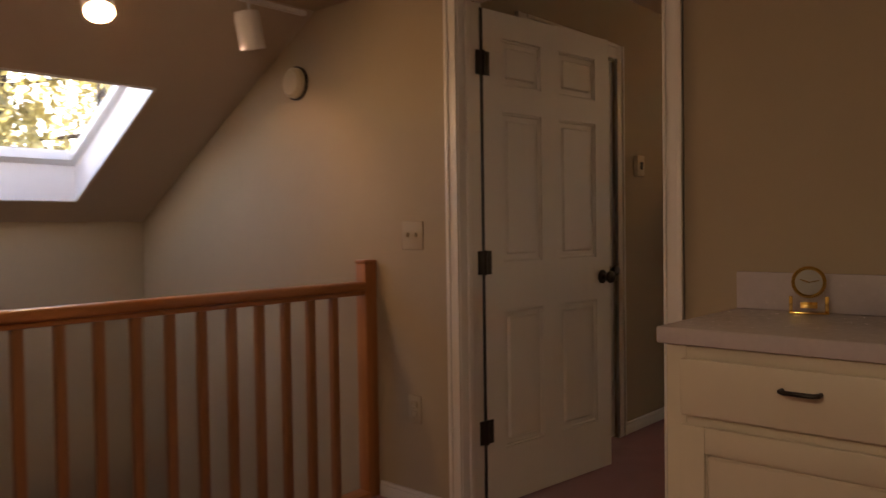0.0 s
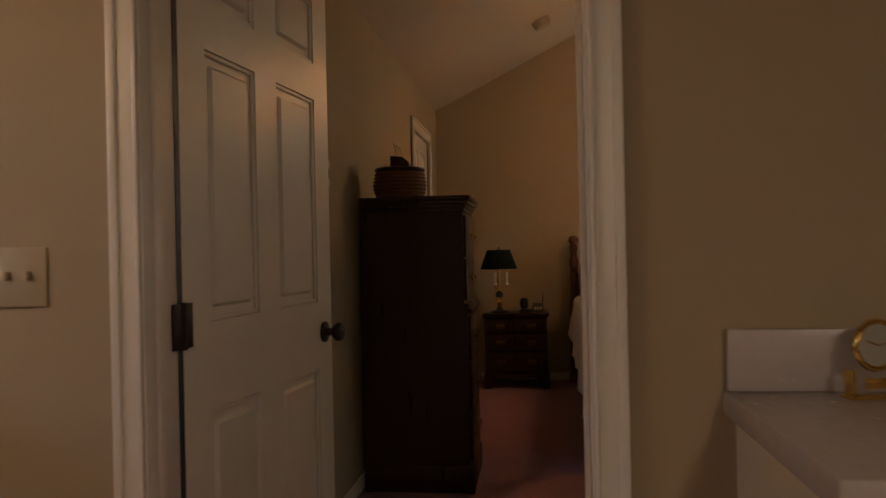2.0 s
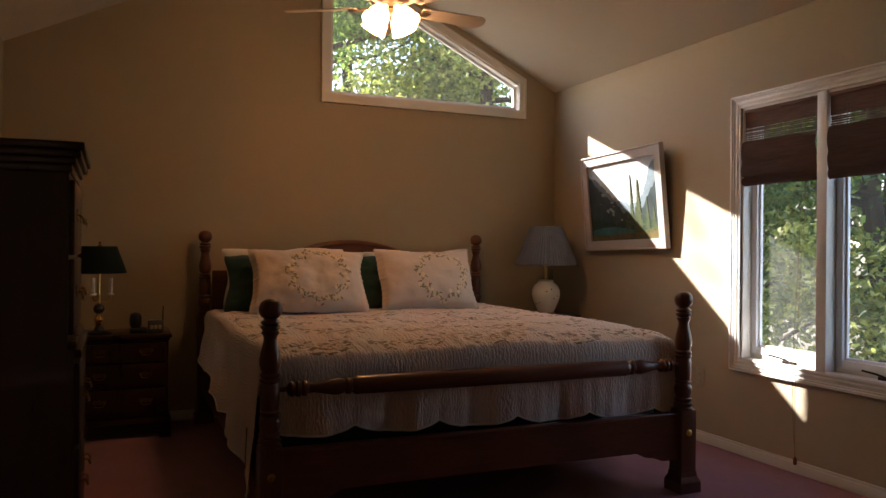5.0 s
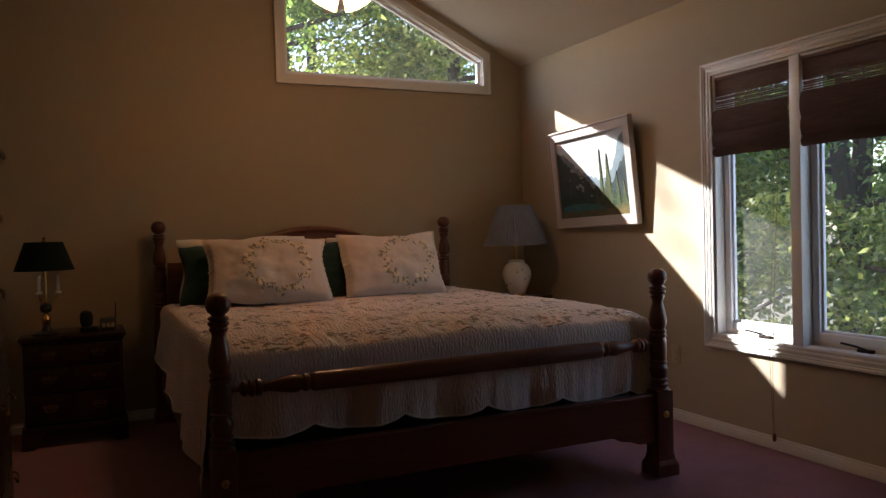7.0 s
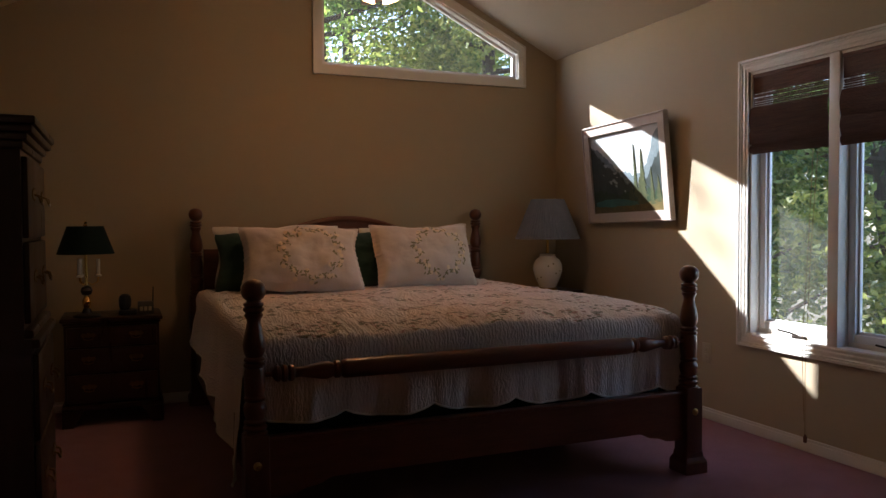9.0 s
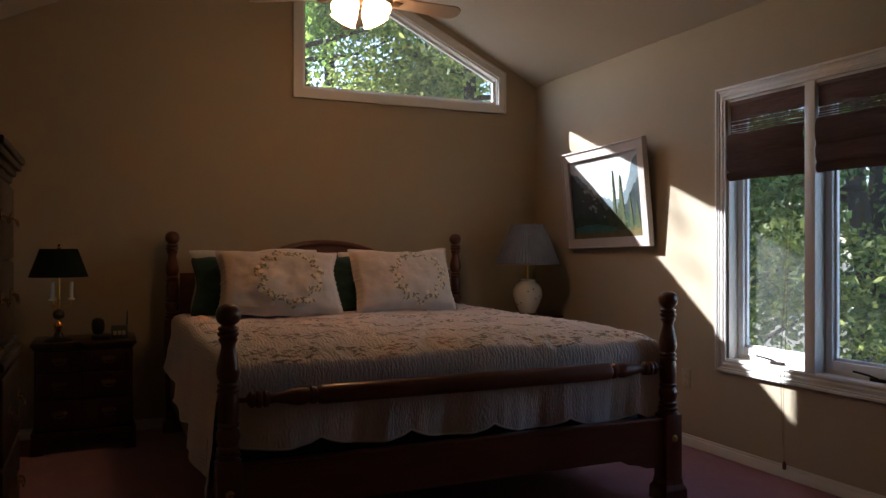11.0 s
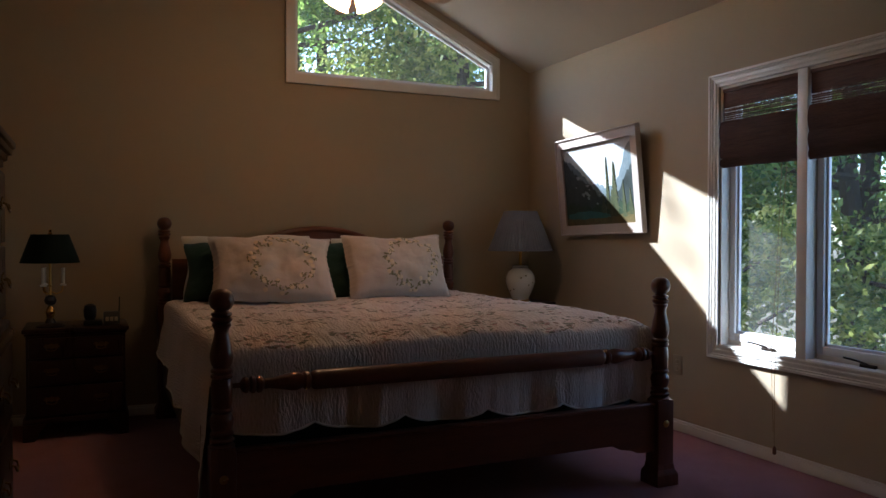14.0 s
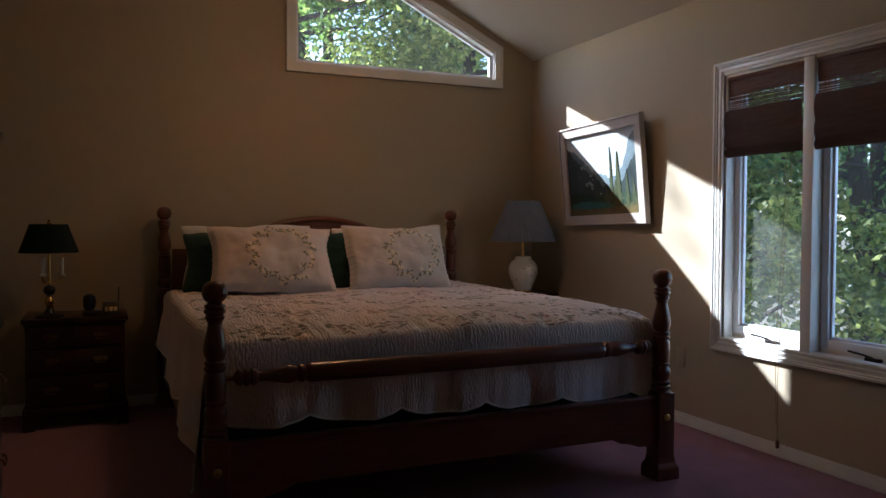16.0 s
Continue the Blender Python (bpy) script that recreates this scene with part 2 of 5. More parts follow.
def quilt_material():
    """White quilted cotton with sprays of green leaves and rose flowers in bands across it."""
    m = material("floral_quilt", (0.70, 0.61, 0.56), 0.9, scale=9, amount=0.14, sheen=0.2)
    n, l = m.node_tree.nodes, m.node_tree.links
    p = n["Principled BSDF"]
    base = p.inputs["Base Color"].links[0].from_socket
    uv = n.new("ShaderNodeUVMap")
    uv.uv_map = "cloth"
    sep = n.new("ShaderNodeSeparateXYZ")
    l.new(uv.outputs[0], sep.inputs[0])

    def op(kind, a, b=None):
        x = n.new("ShaderNodeMath")
        x.operation = kind
        for i, v in enumerate((a, b)):
            if v is None:
                continue
            if isinstance(v, (int, float)):
                x.inputs[i].default_value = v
            else:
                l.new(v, x.inputs[i])
        return x.outputs[0]

    # rows of hanging swags of flowers, each row shifted by half a swag
    row = op("MULTIPLY", op("ADD", sep.outputs[1], 0.06), 2.55)
    shift = op("MULTIPLY", op("FLOOR", row), 0.5)
    across = op("SUBTRACT", op("FRACT", op("ADD", op("MULTIPLY", sep.outputs[0], 2.45), shift)), 0.5)
    arc = op("SUBTRACT", op("FRACT", row), op("ADD", 0.30, op("MULTIPLY", op("MULTIPLY", across, across), 1.9)))
    in_band = op("MULTIPLY", op("LESS_THAN", op("ABSOLUTE", arc), 0.25), op("LESS_THAN", op("ABSOLUTE", across), 0.44))
    vor = n.new("ShaderNodeTexVoronoi")
    vor.inputs["Scale"].default_value = 36
    l.new(uv.outputs[0], vor.inputs["Vector"])
    nz = n.new("ShaderNodeTexNoise")
    nz.inputs["Scale"].default_value = 16
    l.new(uv.outputs[0], nz.inputs["Vector"])
    spot = op("LESS_THAN", vor.outputs["Distance"], 0.50)
    gate = op("GREATER_THAN", nz.outputs[0], 0.42)
    mask = op("MULTIPLY", op("MULTIPLY", spot, gate), in_band)
    ramp = n.new("ShaderNodeValToRGB")
    ramp.color_ramp.interpolation = "CONSTANT"
    ramp.color_ramp.elements[0].color, ramp.color_ramp.elements[1].color = (0.10, 0.105, 0.055, 1), (0.22, 0.13, 0.085, 1)
    ramp.color_ramp.elements[1].position = 0.55
    ramp.color_ramp.elements.new(0.8).color = (0.42, 0.22, 0.20, 1)
    sc = n.new("ShaderNodeSeparateColor")
    l.new(vor.outputs["Color"], sc.inputs[0])
    l.new(sc.outputs[0], ramp.inputs[0])
    mix = n.new("ShaderNodeMix")
    mix.data_type = "RGBA"
    l.new(op("MULTIPLY", op("MULTIPLY", mask, op("MULTIPLY", op("GREATER_THAN", sep.outputs[1], -0.04), op("GREATER_THAN", sep.outputs[0], -0.02))), 0.88), mix.inputs[0])
    l.new(base, mix.inputs[6])
    l.new(ramp.outputs[0], mix.inputs[7])
    l.new(mix.outputs[2], p.inputs["Base Color"])
    # quilted channels and puckers
    wave = n.new("ShaderNodeTexWave")
    wave.inputs["Scale"].default_value, wave.inputs["Distortion"].default_value, wave.inputs["Detail"].default_value = 17, 7.5, 3
    wave.inputs["Detail Scale"].default_value = 2
    l.new(uv.outputs[0], wave.inputs["Vector"])
    puck = n.new("ShaderNodeTexNoise")
    puck.inputs["Scale"].default_value, puck.inputs["Detail"].default_value = 60, 4
    lengthwise = n.new("ShaderNodeMapping")
    lengthwise.inputs["Scale"].default_value = (2.2, 0.55, 1)
    l.new(uv.outputs[0], lengthwise.inputs[0])
    l.new(lengthwise.outputs[0], puck.inputs["Vector"])
    bn = n.new("ShaderNodeBump")
    bn.inputs["Strength"].default_value, bn.inputs["Distance"].default_value = 1.0, 0.011
    l.new(op("ADD", op("MULTIPLY", op("MULTIPLY", wave.outputs[0], op("SUBTRACT", 1.0, op("MULTIPLY", in_band, 0.75))), 0.20), op("MULTIPLY", puck.outputs[0], 0.75)), bn.inputs["Height"])
    l.new(bn.outputs[0], p.inputs["Normal"])
    return m


QUILT = quilt_material()


# ---- builders ----
def part(name, bm, mat, parent=None, label="", smooth=True):
    """Links a bmesh as one mesh object under a thing or a part."""
    bmesh.ops.recalc_face_normals(bm, faces=bm.faces)
    me = bpy.data.meshes.new(name)
    if smooth:
        for fc in bm.faces:
            fc.smooth = True
        for e in bm.edges:
            if len(e.link_faces) == 2 and e.calc_face_angle(0) > 0.6:
                e.smooth = False
    bm.to_mesh(me)
    bm.free()
    me.materials.append(mat)
    ob = new(name, me)
    if parent:
        ob.parent = parent
    if label:
        ob["label"] = label
    return ob


def thing(name, place, label, category, group="", turn=0.0):
    ob = new(name)
    ob.empty_display_size = 0.1
    ob.matrix_world = pose(*place, 0, 0, turn)
    return tagged(ob, label, category, group)


def structure(name, bm, mat, label="", category="", smooth=False):
    return tagged(part(name, bm, mat, None, "", smooth), label, category, "", "structure")


def add_box(bm, x0, x1, y0, y1, z0, z1, bevel=0.0, seg=2, turn=None):
    v = [bm.verts.new(p) for p in ((x0, y0, z0), (x1, y0, z0), (x1, y1, z0), (x0, y1, z0), (x0, y0, z1), (x1, y0, z1), (x1, y1, z1), (x0, y1, z1))]
    f = [bm.faces.new([v[i] for i in q]) for q in ((0, 3, 2, 1), (4, 5, 6, 7), (0, 1, 5, 4), (1, 2, 6, 5), (2, 3, 7, 6), (3, 0, 4, 7))]
    out = v
    if bevel:
        edges = list({e for fc in f for e in fc.edges})
        r = bmesh.ops.bevel(bm, geom=edges, offset=bevel, segments=seg, affect="EDGES", profile=0.5)
        out = list({vv for fc in r["faces"] for vv in fc.verts} | {vv for vv in v if vv.is_valid})
    if turn:
        bmesh.ops.transform(bm, matrix=turn, verts=[vv for vv in out if vv.is_valid])
    return bm


def box(*a, **k):
    return add_box(bmesh.new(), *a, **k)


def add_prism(bm, pts, axis, a0, a1):
    """A flat outline pushed along an axis: 'x' outlines are (y, z), 'y' are (x, z), 'z' are (x, y)."""
    def at(p, a):
        return {"x": (a, *p), "y": (p[0], a, p[1]), "z": (*p, a)}[axis]
    lo, hi = [bm.verts.new(at(p, a0)) for p in pts], [bm.verts.new(at(p, a1)) for p in pts]
    bm.faces.new(lo)
    bm.faces.new(hi[::-1])
    for i in range(len(pts)):
        j = (i + 1) % len(pts)
        bm.faces.new((lo[i], hi[i], hi[j], lo[j]))
    return bm


def prism(*a):
    return add_prism(bmesh.new(), *a)


def add_lathe(bm, profile, m=None, seg=20, ripple=None):
    """A turned shape: profile of (radius, height), round z, then moved by m."""
    m = m or Matrix()
    rings = []
    for r, z in profile:
        ring = []
        for k in range(seg):
            a = 2 * math.pi * k / seg
            rr = r * (1 + ripple[1] * (1 if k % 2 else -1)) if ripple else r
            ring.append(bm.verts.new(m @ Vector((rr * math.cos(a), rr * math.sin(a), z))))
        rings.append(ring)
    for a, b in zip(rings, rings[1:]):
        for k in range(seg):
            j = (k + 1) % seg
            bm.faces.new((a[k], a[j], b[j], b[k]))
    if profile[0][0] > 1e-4:
        bm.faces.new(rings[0][::-1])
    if profile[-1][0] > 1e-4:
        bm.faces.new(rings[-1])
    return bm


def lathe(*a, **k):
    return add_lathe(bmesh.new(), *a, **k)


def add_tube(bm, pts, r, seg=8):
    """A round bar along a line of points."""
    pts = [Vector(p) for p in pts]
    rings = []
    for i, p in enumerate(pts):
        d = (pts[min(i + 1, len(pts) - 1)] - pts[max(i - 1, 0)]).normalized()
        q = d.to_track_quat("Z", "Y").to_matrix()
        rad = r[i] if isinstance(r, (list, tuple)) else r
        rings.append([bm.verts.new(p + q @ Vector((rad * math.cos(2 * math.pi * k / seg), rad * math.sin(2 * math.pi * k / seg), 0))) for k in range(seg)])
    for a, b in zip(rings, rings[1:]):
        for k in range(seg):
            j = (k + 1) % seg
            bm.faces.new((a[k], a[j], b[j], b[k]))
    bm.faces.new(rings[0][::-1])
    bm.faces.new(rings[-1])
    return bm


def tube(*a, **k):
    return add_tube(bmesh.new(), *a, **k)


def grid(nu, nv, fn, uv=None):
    """A sheet of nu by nv cells; fn(u, v) gives a place for 0..1, or None to leave a hole."""
    bm = bmesh.new()
    vs = [[bm.verts.new(fn(i / nu, j / nv)) for j in range(nv + 1)] for i in range(nu + 1)]
    lay = bm.loops.layers.uv.new("cloth") if uv else None
    for i in range(nu):
        for j in range(nv):
            f = bm.faces.new((vs[i][j], vs[i + 1][j], vs[i + 1][j + 1], vs[i][j + 1]))
            if uv:
                for lp, (a, b) in zip(f.loops, ((i, j), (i + 1, j), (i + 1, j + 1), (i, j + 1))):
                    lp[lay].uv = uv(a / nu, b / nv)
    return bm


# ---- the large structure ----
XL, XR, YD, YH = -0.16, 3.757, 0.12, 5.40        # bedroom: left wall, window wall, door wall, headboard wall
T, TN = 0.14, 0.07                                # wall thickness; the gable wall's
EAVE_L, EAVE_R, RIDGE_X, RIDGE_Z = 2.400, 2.430, 1.833, 3.381
SLOPE_L = (RIDGE_Z - EAVE_L) / (RIDGE_X - XL)
DX, DW, DH = -0.028, 0.812, 2.045                 # bedroom doorway: its two jambs, its head

structure("floor_bedroom", box(XL - T, XR + T, YD - 0.12, YH + T, -0.12, 0.0), CARPET, "worn dusty rose wall-to-wall bedroom carpet", "floor")
structure("floor_landing", box(-0.62, 3.3, -3.7, YD - 0.12, -0.12, 0.0), CARPET, "dusty rose carpet of the landing", "floor")


def roof_z(x):
    return EAVE_L + (x - XL) * SLOPE_L if x < RIDGE_X else EAVE_R + (XR - x) * (RIDGE_Z - EAVE_R) / (XR - RIDGE_X)


# headboard wall with the gable window's opening
GX0, GX1, GZ0, GZ1 = 1.881, 3.423, 2.253, 2.463
GSL = 0.490


def gable_top(x):
    return GZ1 + (GX1 - x) * GSL


b = bmesh.new()
add_prism(b, [(XL - T, -0.1), (XR + T, -0.1), (XR + T, GZ0), (XL - T, GZ0)], "y", YH, YH + TN)
add_prism(b, [(XL - T, GZ0), (GX0, GZ0), (GX0, roof_z(GX0) + 0.1), (RIDGE_X, RIDGE_Z + 0.1), (XL - T, EAVE_L + 0.05)], "y", YH, YH + TN)
add_prism(b, [(GX1, GZ0), (XR + T, GZ0), (XR + T, EAVE_R + 0.05), (GX1, roof_z(GX1) + 0.1)], "y", YH, YH + TN)
add_prism(b, [(GX0, gable_top(GX0)), (GX1, gable_top(GX1)), (GX1, roof_z(GX1) + 0.1), (GX0, roof_z(GX0) + 0.1)], "y", YH, YH + TN)
structure("wall_north", b, WALL, "matte tan painted gable wall behind the bed", "wall")

# window wall
WY0, WY1, WZ0, WZ1 = 2.27, 3.365, 0.545, 1.964     # rough opening of the double window
b = bmesh.new()
add_box(b, XR, XR + T, YD, WY0, -0.1, EAVE_R + 0.2)
add_box(b, XR, XR + T, WY1, YH, -0.1, EAVE_R + 0.2)
add_box(b, XR, XR + T, WY0, WY1, -0.1, WZ0)
add_box(b, XR, XR + T, WY0, WY1, WZ1, EAVE_R + 0.2)
structure("wall_east", b, WALL, "matte tan painted wall with a double window", "wall")

# left wall with two doorways
b = bmesh.new()
LD = [(0.62, 1.44), (4.08, 4.86)]
ys = [YD, LD[0][0], LD[0][1], LD[1][0], LD[1][1], YH]
for i in (0, 2, 4):
    add_box(b, XL - T, XL, ys[i], ys[i + 1], -0.1, EAVE_L + 0.2)
for i in (1, 3):
    add_box(b, XL - T, XL, ys[i], ys[i + 1], 2.05, EAVE_L + 0.2)
structure("wall_west", b, WALL, "matte tan painted wall with two closed white doors", "wall")

# door wall between landing and bedroom
b = bmesh.new()
add_prism(b, [(-2.72, -2.8), (XL - T, -2.8), (XL - T, 2.9), (-0.9, 2.40), (-2.72, 1.36)], "y", 0.0, YD)
add_box(b, XL - T, DX - 0.019, 0.0, YD, -0.12, 3.6)
add_box(b, DW + 0.019, XR + T, 0.0, YD, -0.12, 3.6)
add_box(b, DX - 0.019, DW + 0.019, 0.0, YD, DH + 0.019, 3.6)
structure("wall_south", b, WALL, "matte tan painted wall with the bedroom doorway", "wall")

# bedroom ceiling, two slopes
b = bmesh.new()
add_prism(b, [(XL - T, EAVE_L - T * SLOPE_L), (RIDGE_X, RIDGE_Z), (RIDGE_X, RIDGE_Z + 0.12), (XL - T, EAVE_L + 0.05)], "y", YD, YH)
kr = (RIDGE_Z - EAVE_R) / (XR - RIDGE_X)
add_prism(b, [(RIDGE_X, RIDGE_Z), (XR + T, EAVE_R - T * kr), (XR + T, EAVE_R + 0.05), (RIDGE_X, RIDGE_Z + 0.12)], "y", YD, YH)
structure("ceiling_bedroom", b, CEIL, "vaulted off-white ceiling with two slopes", "ceiling")

# landing: knee wall, slope with skylight, flat ceiling, closing walls
KX, KZ, SL = -2.58, 1.22, 0.56


def slope_z(x):
    return KZ + SL * (x - KX)


FX = -0.90
FZ = slope_z(FX)
SX0, SX1, SY0, SY1 = -2.39, -1.50, -1.30, -0.468
structure("wall_knee", box(KX - T, KX, -3.7, 0.0, -2.8, KZ + 0.05), WALL, "low tan knee wall under the sloped ceiling", "wall")
b = bmesh.new()
SD = 0.24


def slope_piece(x0, x1, y0, y1):
    add_prism(b, [(x0, slope_z(x0)), (x1, slope_z(x1)), (x1, slope_z(x1) + SD), (x0, slope_z(x0) + SD)], "y", y0, y1)


slope_piece(KX - T, SX0, -3.7, 0.0)
slope_piece(SX1, FX, -3.7, 0.0)
slope_piece(SX0, SX1, SY1, 0.0)
slope_piece(SX0, SX1, -3.7, SY0)
structure("ceiling_slope", b, CEIL, "sloped tan ceiling of the landing with a skylight shaft", "ceiling")
structure("ceiling_landing", box(FX, 3.3, -3.7, 0.0, FZ, FZ + 0.12), WALL, "low flat ceiling over the landing", "ceiling")
structure("wall_landing_east", box(3.3, 3.44, -3.84, 0.0, -0.12, 2.6), WALL, "plain tan wall closing the landing", "wall")
structure("wall_landing_back", box(KX - T, 3.44, -3.84, -3.7, -2.8, 2.9), WALL, "plain tan wall behind the landing", "wall")
structure("floor_stairwell", box(KX - T, -0.62, -3.7, 0.0, -2.8, -2.7), CARPET, "rose carpet at the foot of the stairwell", "floor")
structure("wall_stairwell", box(-0.62, -0.55, -3.7, -0.004, -2.8, -0.124), WALL, "tan wall under the landing's edge", "wall")


# ---- trim ----
def casing(name, opening, axis, at, side, head=True, width=0.075, sill=False):
    """Moulded casing round an opening: flat board, outer bead, inner bead. opening: a0, a1, z0, z1."""
    a0, a1, z0, z1 = opening
    bm = bmesh.new()
    t0, t1, t2 = 0.0, 0.014 * side, 0.021 * side

    def bar(p0, p1, q0, q1, depth):
        lo, hi = sorted((at, at + depth))
        if axis == "y":
            add_box(bm, p0, p1, lo, hi, q0, q1, bevel=0.003)
        else:
            add_box(bm, lo, hi, p0, p1, q0, q1, bevel=0.003)
    w = width
    for s0, s1, bead in ((a0 - w, a0, a0 - w), (a1, a1 + w, a1 + w - 0.018)):
        bar(s0, s1, z0, z1 + w, t1)
        bar(bead, bead + 0.018, z0, z1 + w, t2)
        inner = s1 - 0.010 if s1 == a0 else s0
        bar(inner, inner + 0.010, z0, z1, t2)
    bar(a0, a1, z1, z1 + w, t1)
    bar(a0, a1, z1 + w - 0.018, z1 + w, t2)
    if sill:
        bar(a0 - w, a1 + w, z0 - w, z0, t1)
        bar(a0 - w, a1 + w, z0 - w, z0 - w + 0.018, t2)
    return structure(name, bm, TRIM, "white painted moulded casing", "trim", smooth=True)


casing("trim_door_landing", (DX - 0.004, DW + 0.004, 0.0, DH + 0.006), "y", 0.0, -1, width=0.062)
casing("trim_door_bedroom", (DX - 0.004, DW + 0.004, 0.0, DH + 0.006), "y", YD, 1, width=0.062)
for y0, y1 in LD:
    casing("trim_side_door", (y0, y1, 0.0, 2.05), "x", XL, 1)
b = bmesh.new()
add_box(b, DX - 0.019, DX, -0.011, YD + 0.004, 0.0, DH, bevel=0.002)
add_box(b, DW, DW + 0.019, -0.011, YD + 0.004, 0.0, DH, bevel=0.002)
add_box(b, DX, DW, -0.011, YD + 0.004, DH, DH + 0.019, bevel=0.002)
add_box(b, DX, DX + 0.008, 0.030, 0.065, 0.0, DH, bevel=0.002)
add_box(b, DW - 0.010, DW, 0.035, 0.07, 0.0, DH, bevel=0.002)
structure("trim_door_jamb", b, TRIM, "white painted door jamb with stop", "trim", smooth=True)


def baseboard(name, x0, x1, y0, y1, inward):
    bm = bmesh.new()
    add_box(bm, x0, x1, y0, y1, 0.0, 0.050, bevel=0.002)
    dx, dy = inward
    add_box(bm, x0 + (0.004 if dx < 0 else 0), x1 - (0.004 if dx > 0 else 0), y0 + (0.004 if dy < 0 else 0), y1 - (0.004 if dy > 0 else 0), 0.050, 0.066, bevel=0.003)
    return structure(name, bm, TRIM, "white painted baseboard along the carpet", "baseboard", smooth=True)


baseboard("baseboard_east", XR - 0.014, XR, YD, YH, (-1, 0))
baseboard("baseboard_north", XL, XR - 0.014, YH - 0.014, YH, (0, -1))
baseboard("baseboard_west", XL, XL + 0.014, LD[0][1] + 0.076, LD[1][0] - 0.076, (1, 0))
baseboard("baseboard_south", DW + 0.068, XR - 0.014, YD, YD + 0.014, (0, 1))
baseboard("baseboard_landing", -0.50, DX - 0.068, -0.014, 0.0, (0, -1))
baseboard("baseboard_landing", DW + 0.068, 1.10, -0.014, 0.0, (0, -1))


# ---- doors ----
def panel_door(name, w, h, label, hinges=True, flip=1):
    """Six-panel door, hinged at x=0 and running along +x, its faces toward -y and +y."""
    th = 0.035
    door = thing(name, (0, 0, 0), label, "door")
    cols = [(0.108 / 0.84 * w, 0.352 / 0.84 * w), (0.472 / 0.84 * w, 0.735 / 0.84 * w)]
    rows = [(0.24, 0.81), (1.01, 1.625), (1.735, 1.925)]
    bm = bmesh.new()
    xs = [0.002, cols[0][0], cols[0][1], cols[1][0], cols[1][1], w]
    for i in (0, 2, 4):
        add_box(bm, xs[i], xs[i + 1], 0, th, 0.012, h)
    zs = [0.012, rows[0][0], rows[0][1], rows[1][0], rows[1][1], rows[2][0], rows[2][1], h]
    for c0, c1 in cols:
        for i in (0, 2, 4, 6):
            add_box(bm, c0, c1, 0, th, zs[i], zs[i + 1])
    bmesh.ops.remove_doubles(bm, verts=bm.verts, dist=0.0005)
    part("door_frame", bm, DOORP, door, smooth=False)
    for c0, c1 in cols:
        for z0, z1 in rows:
            bm = bmesh.new()
            add_box(bm, c0 + 0.0005, c1 - 0.0005, 0.012, th - 0.012, z0 + 0.0005, z1 - 0.0005)
            add_box(bm, c0 + 0.030, c1 - 0.030, 0.003, th - 0.003, z0 + 0.030, z1 - 0.030, bevel=0.008, seg=1)
            for y0, y1 in ((0.004, 0.012), (th - 0.012, th - 0.004)):
                add_box(bm, c0, c0 + 0.012, y0, y1, z0, z1, bevel=0.003, seg=1)
                add_box(bm, c1 - 0.012, c1, y0, y1, z0, z1, bevel=0.003, seg=1)
                add_box(bm, c0, c1, y0, y1, z0, z0 + 0.012, bevel=0.003, seg=1)
                add_box(bm, c0, c1, y0, y1, z1 - 0.012, z1, bevel=0.003, seg=1)
            part("panel", bm, DOORP, door)
    bm = bmesh.new()
    kn = [(0.032, 0.0), (0.032, 0.006), (0.012, 0.010), (0.011, 0.026), (0.022, 0.034), (0.029, 0.046), (0.026, 0.058), (0.012, 0.064), (0.0, 0.065)]
    add_lathe(bm, kn, pose(w - 0.062, 0, 0.915, 90, 0, 0))
    add_lathe(bm, kn, pose(w - 0.062, th, 0.915, -90, 0, 0))
    part("door_knob", bm, BRONZE, door, "dark bronze round knob")
    if hinges:
        # dark strip added where the hinge gap only lies in shade
        part("weatherstrip", box(-0.015, 0.0015, 0.001, 0.030, 0.012, h), BLACKP, door, "dark strip in place of the shaded gap along the hinge side")
        for z in (0.324, 1.011, 1.811):
            bm = bmesh.new()
            add_box(bm, -0.042, -0.004, flip * -0.002 - 0.004, flip * -0.002 + 0.004, z - 0.048, z + 0.048, bevel=0.002)
            add_box(bm, 0.0, 0.036, -0.003, 0.0, z - 0.048, z + 0.048, bevel=0.001)
            add_lathe(bm, [(0.008, z - 0.05), (0.008, z + 0.05)], pose(-0.002, -0.004, 0), seg=10)
            part("hinge", bm, BRONZE, door, "dark bronze hinge")
    return door


bedroom_door = panel_door("door_1", 0.84, 2.03, "white painted six-panel door standing open into the bedroom")
bedroom_door.matrix_world = pose(-0.024, 0.138, 0, 0, 0, 83.7)
tagged(bedroom_door, kind="structure")
for y0, y1 in LD:
    d = panel_door("door_2", y1 - y0 - 0.012, 2.035, "closed white six-panel door in the side wall", hinges=False)
    d.matrix_world = pose(XL - 0.045, y0 + 0.006, 0, 0, 0, 90) @ pose(0, -0.035, 0)
    tagged(d, kind="structure")


